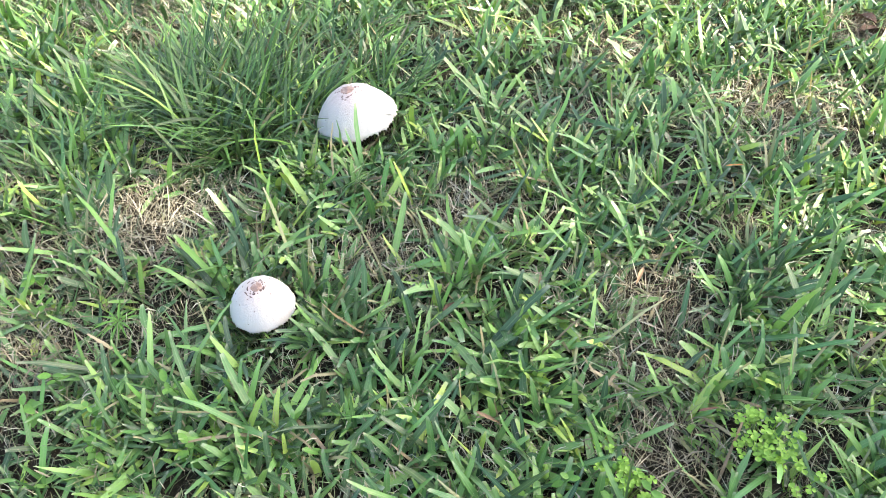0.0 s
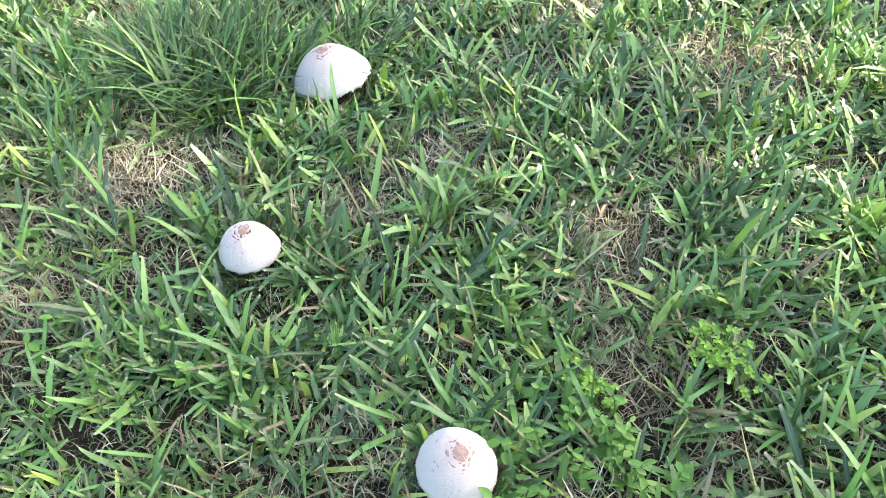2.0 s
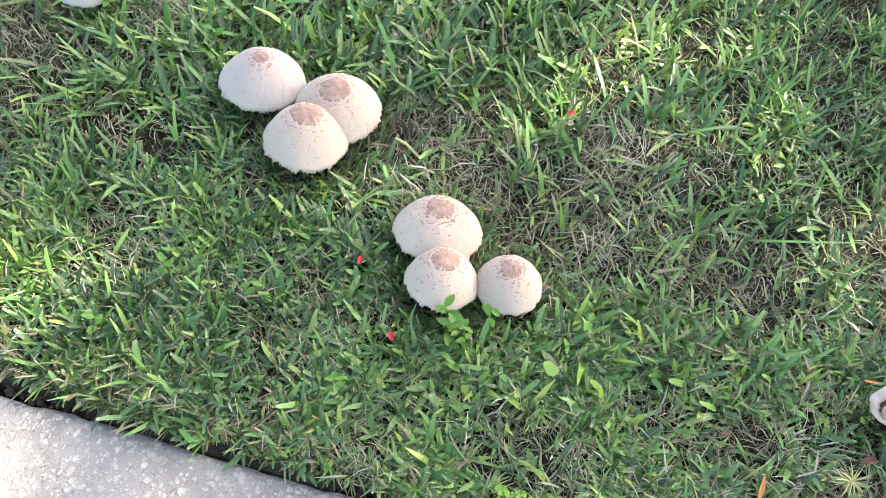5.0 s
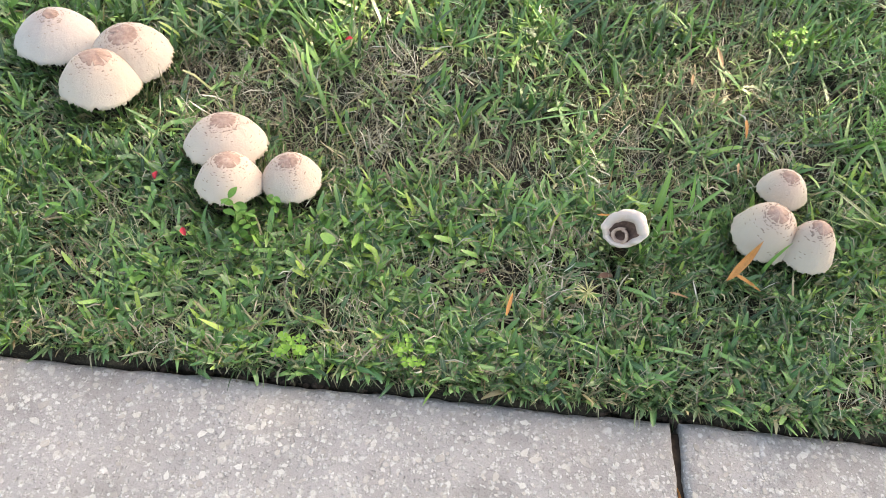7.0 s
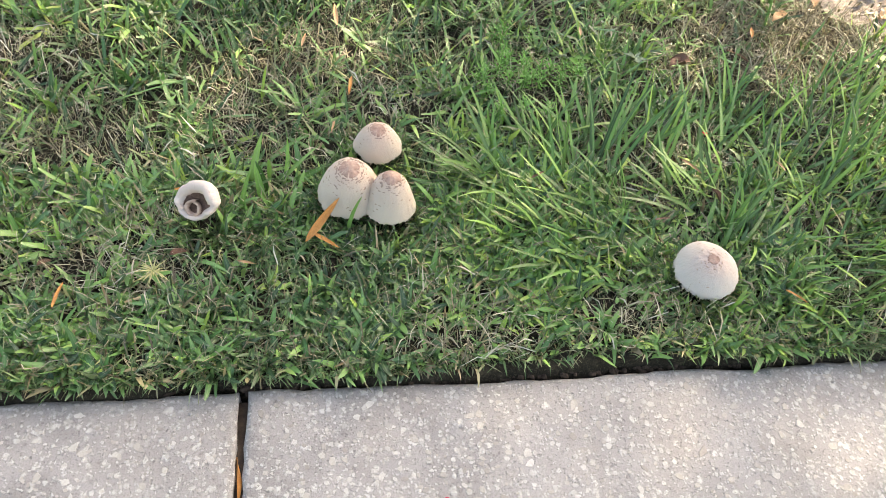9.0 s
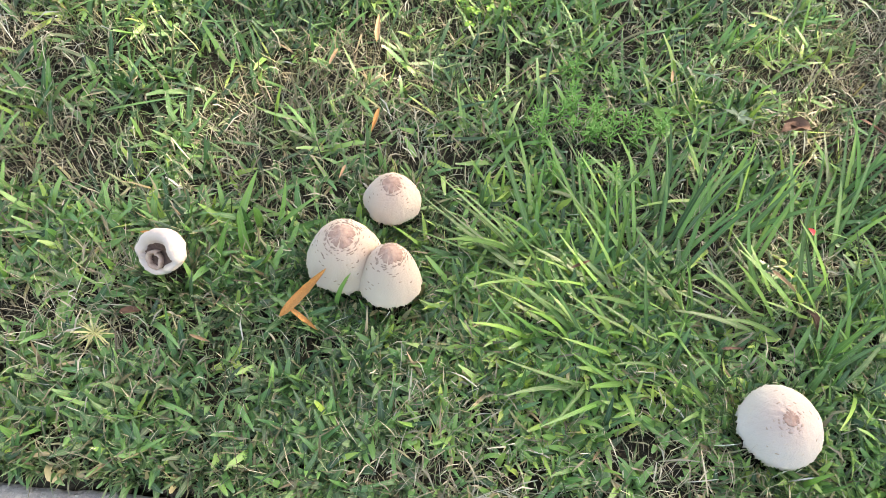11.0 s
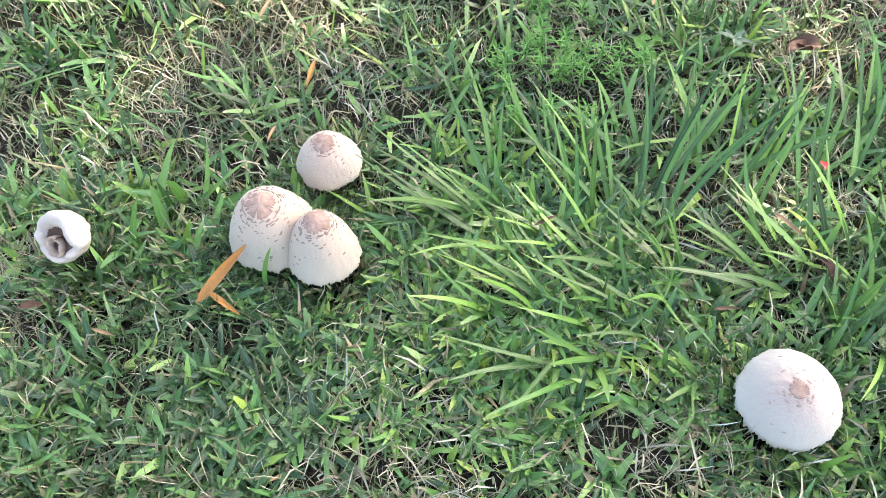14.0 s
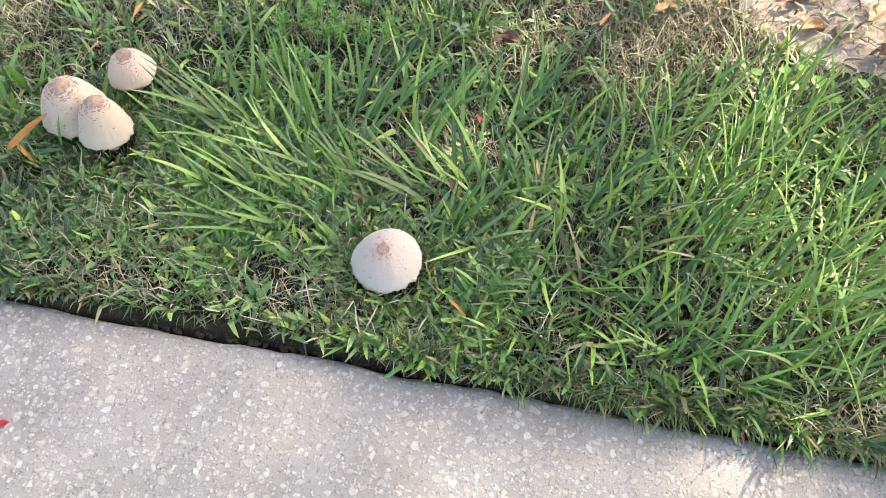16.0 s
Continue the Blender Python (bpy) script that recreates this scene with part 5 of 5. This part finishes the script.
ORANGE, TANL, BROWN = "orange dry lance-shaped leaf lying in the grass", "tan dry narrow leaf fallen on the lawn", "brown curled dead leaf lying in the grass"
fallen(LANCE["orange_dry_leaf"], 0.137, 0.281, -0.004, 0.086, 47, 25, -28, "long orange dry leaf leaning on a mushroom cap")
fallen(LANCE["orange_dry_leaf"], 0.147, 0.294, 0.002, 0.048, -30, 10, 6, ORANGE)
WEST_LEAVES = [
    (-1.623, 0.981, 0.016, 0.038, 5, 'tan_dry_leaf'), (-1.488, 1.715, 0.016, 0.036, 35, 'orange_dry_leaf'), (-1.524, 1.374, 0.016, 0.045, -85, 'tan_dry_leaf'),
    (-1.355, 1.148, 0.016, 0.03, 40, 'brown_dry_leaf'), (-0.77, 1.132, 0.016, 0.022, 20, 'orange_dry_leaf'), (0.042, 0.233, 0.016, 0.028, -12, 'tan_dry_leaf'),
    (0.207, 0.637, 0.016, 0.045, -95, 'orange_dry_leaf'), (0.179, 0.523, 0.016, 0.03, -100, 'tan_dry_leaf'), (0.647, 0.752, 0.03, 0.04, 80, 'tan_dry_leaf'),
]
EAST_LEAVES = [
    (0.752, 0.410, 0.05, 0.04, -40, 'tan_dry_leaf'), (0.856, 0.163, 0.03, 0.036, -35, 'orange_dry_leaf'), (-0.064, 0.368, 0.016, 0.026, 10, 'orange_dry_leaf'),
    (-0.195, 0.157, 0.016, 0.04, 80, 'orange_dry_leaf'), (0.684, 0.298, 0.03, 0.03, 10, 'brown_dry_leaf'), (0.944, 0.401, 0.03, 0.04, 100, 'tan_dry_leaf'),
    (1.002, 0.762, 0.03, 0.05, 70, 'orange_dry_leaf'), (0.935, 0.723, 0.03, 0.05, -30, 'brown_dry_leaf'), (0.18, 0.779, 0.016, 0.06, 95, 'tan_dry_leaf'),
    (0.116, 0.715, 0.016, 0.04, 80, 'tan_dry_leaf'), (-2.284, 0.656, 0.016, 0.03, 70, 'brown_dry_leaf'), (-1.851, 0.794, 0.016, 0.03, 10, 'brown_dry_leaf'),
    (0.501, 0.397, 0.016, 0.03, 30, 'brown_dry_leaf'),
]
for x, y, z, length, turn, name in WEST_LEAVES + EAST_LEAVES:
    fallen(LANCE[name], x, y, z, length, turn, random.uniform(-20, 20), random.uniform(-8, 8), {"orange_dry_leaf": ORANGE, "tan_dry_leaf": TANL}.get(name, BROWN))
for x, y, z, length, turn, name in [
        (0.822, 0.701, 0.006, 0.05, 25, "brown_dry_leaf"), (0.872, 0.713, 0.004, 0.045, 160, "brown_dry_leaf"), (-1.375, 2.46, -0.01, 0.09, 20, "brown_dry_leaf"), (-1.34, 2.50, -0.006, 0.07, 150, "brown_dry_leaf"),
        (0.815, 0.385, 0.004, 0.035, -70, "brown_dry_leaf"), (-0.24, 0.24, -0.004, 0.02, 40, "brown_dry_leaf"), (-1.77, 1.13, -0.006, 0.035, 60, "brown_dry_leaf"), (-0.06, 0.26, -0.006, 0.025, 20, "brown_dry_leaf"),
        (1.36, 0.90, -0.012, 0.07, 20, "tan_dry_leaf"), (1.45, 0.87, -0.012, 0.06, 100, "tan_dry_leaf"), (1.50, 0.95, -0.012, 0.07, 60, "tan_dry_leaf"), (1.33, 0.97, -0.012, 0.05, 10, "brown_dry_leaf"),
        (1.42, 0.98, -0.012, 0.06, 150, "brown_dry_leaf"), (1.55, 0.88, -0.012, 0.06, 200, "brown_dry_leaf"), (1.22, 0.93, -0.010, 0.05, 70, "tan_dry_leaf"), (1.10, 0.87, -0.006, 0.05, 30, "tan_dry_leaf")]:
    fallen(WIDE[name], x, y, z, length, turn, random.uniform(-15, 15), random.uniform(-8, 8), BROWN if name == "brown_dry_leaf" else "tan curled dead leaf on bare sandy ground")
for x, y, z in [(-0.781, 0.363, 0.004), (-0.700, 0.250, 0.010), (-0.531, 0.757, 0.008), (0.837, 0.502, 0.012), (1.262, 0.094, -0.040), (0.335, -0.102, -0.050)]:
    fallen(PETAL, x, y, z, 1.0, random.uniform(0, 360), random.uniform(-20, 20), random.uniform(-25, 0), "crimson red flower petal dropped in the grass" if z > -0.03 else "crimson red petal lying on the pavement", "petal", "petal")
for x, turn, length in [(-0.56, 2, 0.045), (-0.197, -4, 0.024), (-0.056, 3, 0.034), (-0.18, 20, 0.03), (0.30, 6, 0.02), (-0.80, -6, 0.03), (-1.02, 4, 0.03), (1.15, 5, 0.03)]:
    fallen(LANCE["brown_dry_leaf" if length < 0.035 else "tan_dry_leaf"], x, edge_y(x) + 0.012, -0.062, length, turn, 10, 0, "reddish brown sliver of dead leaf on soil by the pavement")
fallen(LANCE["orange_dry_leaf"], 0.0605, -0.098, -0.060, 0.066, 92, 70, 0, "orange dry leaf stuck in the pavement joint")


def soil_clods():
    """Crumbs of black soil in the gap along the pavement."""
    r = random.Random(77)
    base = bmesh.new()
    bmesh.ops.create_icosphere(base, subdivisions=1, radius=1)
    shape = [v.co.copy() for v in base.verts]
    faces = [[v.index for v in f.verts] for f in base.faces]
    base.free()
    verts, polys = [], []
    for _ in range(1500):
        x = r.uniform(-1.6, 1.6)
        s = r.uniform(0.0015, 0.006)
        c = Vector((x, edge_y(x) + r.uniform(0.004, 0.026), -0.066 + r.uniform(0, 0.006)))
        k = len(verts)
        verts += [c + Vector((v.x * s * r.uniform(0.7, 1.3), v.y * s * r.uniform(0.7, 1.3), v.z * s * r.uniform(0.6, 1.1))) for v in shape]
        polys += [[k + i for i in f] for f in faces]
    mesh = bpy.data.meshes.new("soil_crumbs")
    mesh.from_pydata(verts, [], polys)
    mesh.materials.append(CLOD)
    tagged(new("soil_crumbs", mesh), "black soil crumbs in the gap beside the pavement", "soil", kind="stuff")


soil_clods()


def sand_patch(cx, cy, rx, ry):
    pts, rows, segs = [], 40, 120
    for i in range(rows):
        f = i / (rows - 1)
        for j in range(segs):
            a = 2 * math.pi * j / segs
            k = 1 + 0.22 * noise.noise(Vector((math.cos(a) * 2, math.sin(a) * 2, 4)))
            x, y = cx + rx * f * k * math.cos(a), cy + ry * f * k * math.sin(a)
            pts.append((x, y, SOIL + 0.016 * (1 - f**4) - 0.012 * f**8 + 0.012 * noise.noise(Vector((x * 14, y * 14, 0))) + 0.005 * noise.noise(Vector((x * 50, y * 50, 3)))))
    tagged(part("sand_patch", grid_bm(pts, rows, segs, closed=True), SAND), "bare pinkish-grey sandy ground with leaf litter at the lawn", "bare soil", kind="structure")


sand_patch(1.60, 1.01, 0.40, 0.24)


def sand_litter():
    """Chips of dead leaf and straw strewn over the bare patch."""
    g = np.random.RandomState(21)
    n = 900
    x, y = 1.60 + g.normal(0, 0.2, n), 0.99 + g.normal(0, 0.13, n)
    ok = (np.hypot((x - 1.60) / 0.44, (y - 1.01) / 0.28) < 1) & (y > 0.76)
    x, y = x[ok], y[ok]
    n = len(x)
    ob = blades("leaf_litter", x, y, g.uniform(0.008, 0.04, n), g.uniform(0.0012, 0.007, n), g.uniform(0, 2 * math.pi, n), np.full(n, 1.35), g.uniform(0.1, 0.5, n),
                np.clip(g.normal(0.25, 0.25, n), 0, 1), np.zeros(n), STRAW, (0, 0.3, 0.7, 1.0), np.full(n, 0.4), 0.0, 0.022, 0.9)
    tagged(ob, "brown leaf litter strewn over bare sandy ground", "leaf litter", kind="stuff")


sand_litter()


# ---- the street tree that shades the lawn ----
def shade_tree():
    tree = tagged(new("tree"), "tall green street tree casting dappled shade on the lawn", "tree")
    middle = Vector((-0.75, 0.75, 0)) + SUN_DIR * (6.2 / SUN_DIR.z)
    foot = Vector((middle.x + 0.4, middle.y + 0.6, SOIL))
    tree.matrix_world = Matrix.Translation(foot)
    r = random.Random(4)

    def tube(bm, a, b, w0, w1):
        way = (b - a).normalized()
        p = way.orthogonal().normalized()
        q = way.cross(p)
        rings = []
        for i in range(5):
            f = i / 4
            c = a.lerp(b, f) + (p * r.uniform(-1, 1) + q * r.uniform(-1, 1)) * 0.06 * (0 < i < 4)
            w = w0 + (w1 - w0) * f
            rings.append([bm.verts.new(c + (p * math.cos(2 * math.pi * j / 9) + q * math.sin(2 * math.pi * j / 9)) * w) for j in range(9)])
        for i in range(4):
            for j in range(9):
                bm.faces.new((rings[i][j], rings[i][(j + 1) % 9], rings[i + 1][(j + 1) % 9], rings[i + 1][j]))

    bm = bmesh.new()
    fork = Vector((0, 0, 3.4))
    tube(bm, Vector((0, 0, -0.05)), fork, 0.22, 0.15)
    top = middle - foot
    for k in range(9):
        a = 2 * math.pi * k / 9
        tip = top + Vector((2.3 * math.cos(a), 1.8 * math.sin(a), r.uniform(-0.5, 0.7)))
        knee = fork.lerp(tip, 0.5) + Vector((0, 0, 0.3))
        tube(bm, fork - Vector((0, 0, 0.1)), knee, 0.09, 0.055)
        tube(bm, knee, tip, 0.055, 0.012)
    part("trunk", bm, BARK, tree)
    # crown: many separate leaves in clumps, thinner where the light comes through
    n = 12500
    g = np.random.RandomState(8)
    u = g.normal(0, 1, (n, 3))
    u = u / np.linalg.norm(u, axis=1)[:, None] * (g.rand(n) ** (1 / 2.4))[:, None]
    p = np.array(middle) + u * np.array([3.0, 2.35, 1.1])
    ground = p - np.outer(p[:, 2] / SUN_DIR.z, np.array(SUN_DIR))
    keep = np.ones(n)
    for gx, gy, rad in GAPS:
        keep *= 1 - 0.97 * np.exp(-((np.hypot(ground[:, 0] - gx, ground[:, 1] - gy) / rad) ** 4))
    clump = smooth_noise(p[:, 0] + 0.7 * p[:, 2], p[:, 1] - 0.4 * p[:, 2], 0.24, 51)
    p = p[g.rand(n) < keep * np.clip(0.35 + 1.0 * clump, 0, 1)]
    n = len(p)
    a, t, w = g.uniform(0, 2 * math.pi, n), g.uniform(-0.7, 0.7, n), g.uniform(0.035, 0.06, n)
    ax = np.stack([np.cos(a) * np.cos(t), np.sin(a) * np.cos(t), np.sin(t)], -1)
    up = np.stack([-np.sin(a), np.cos(a), g.uniform(-0.6, 0.6, n)], -1)
    size = w[:, None]
    quad = np.stack([p - ax * size * 1.9, p + up * size * 0.75, p + ax * size * 1.9, p - up * size * 0.75], 1) - np.array(foot)
    crown = from_arrays("crown", quad.reshape(-1, 3), np.arange(4 * n).reshape(-1, 4), TREE_LEAF, {})
    crown.parent = tree


shade_tree()
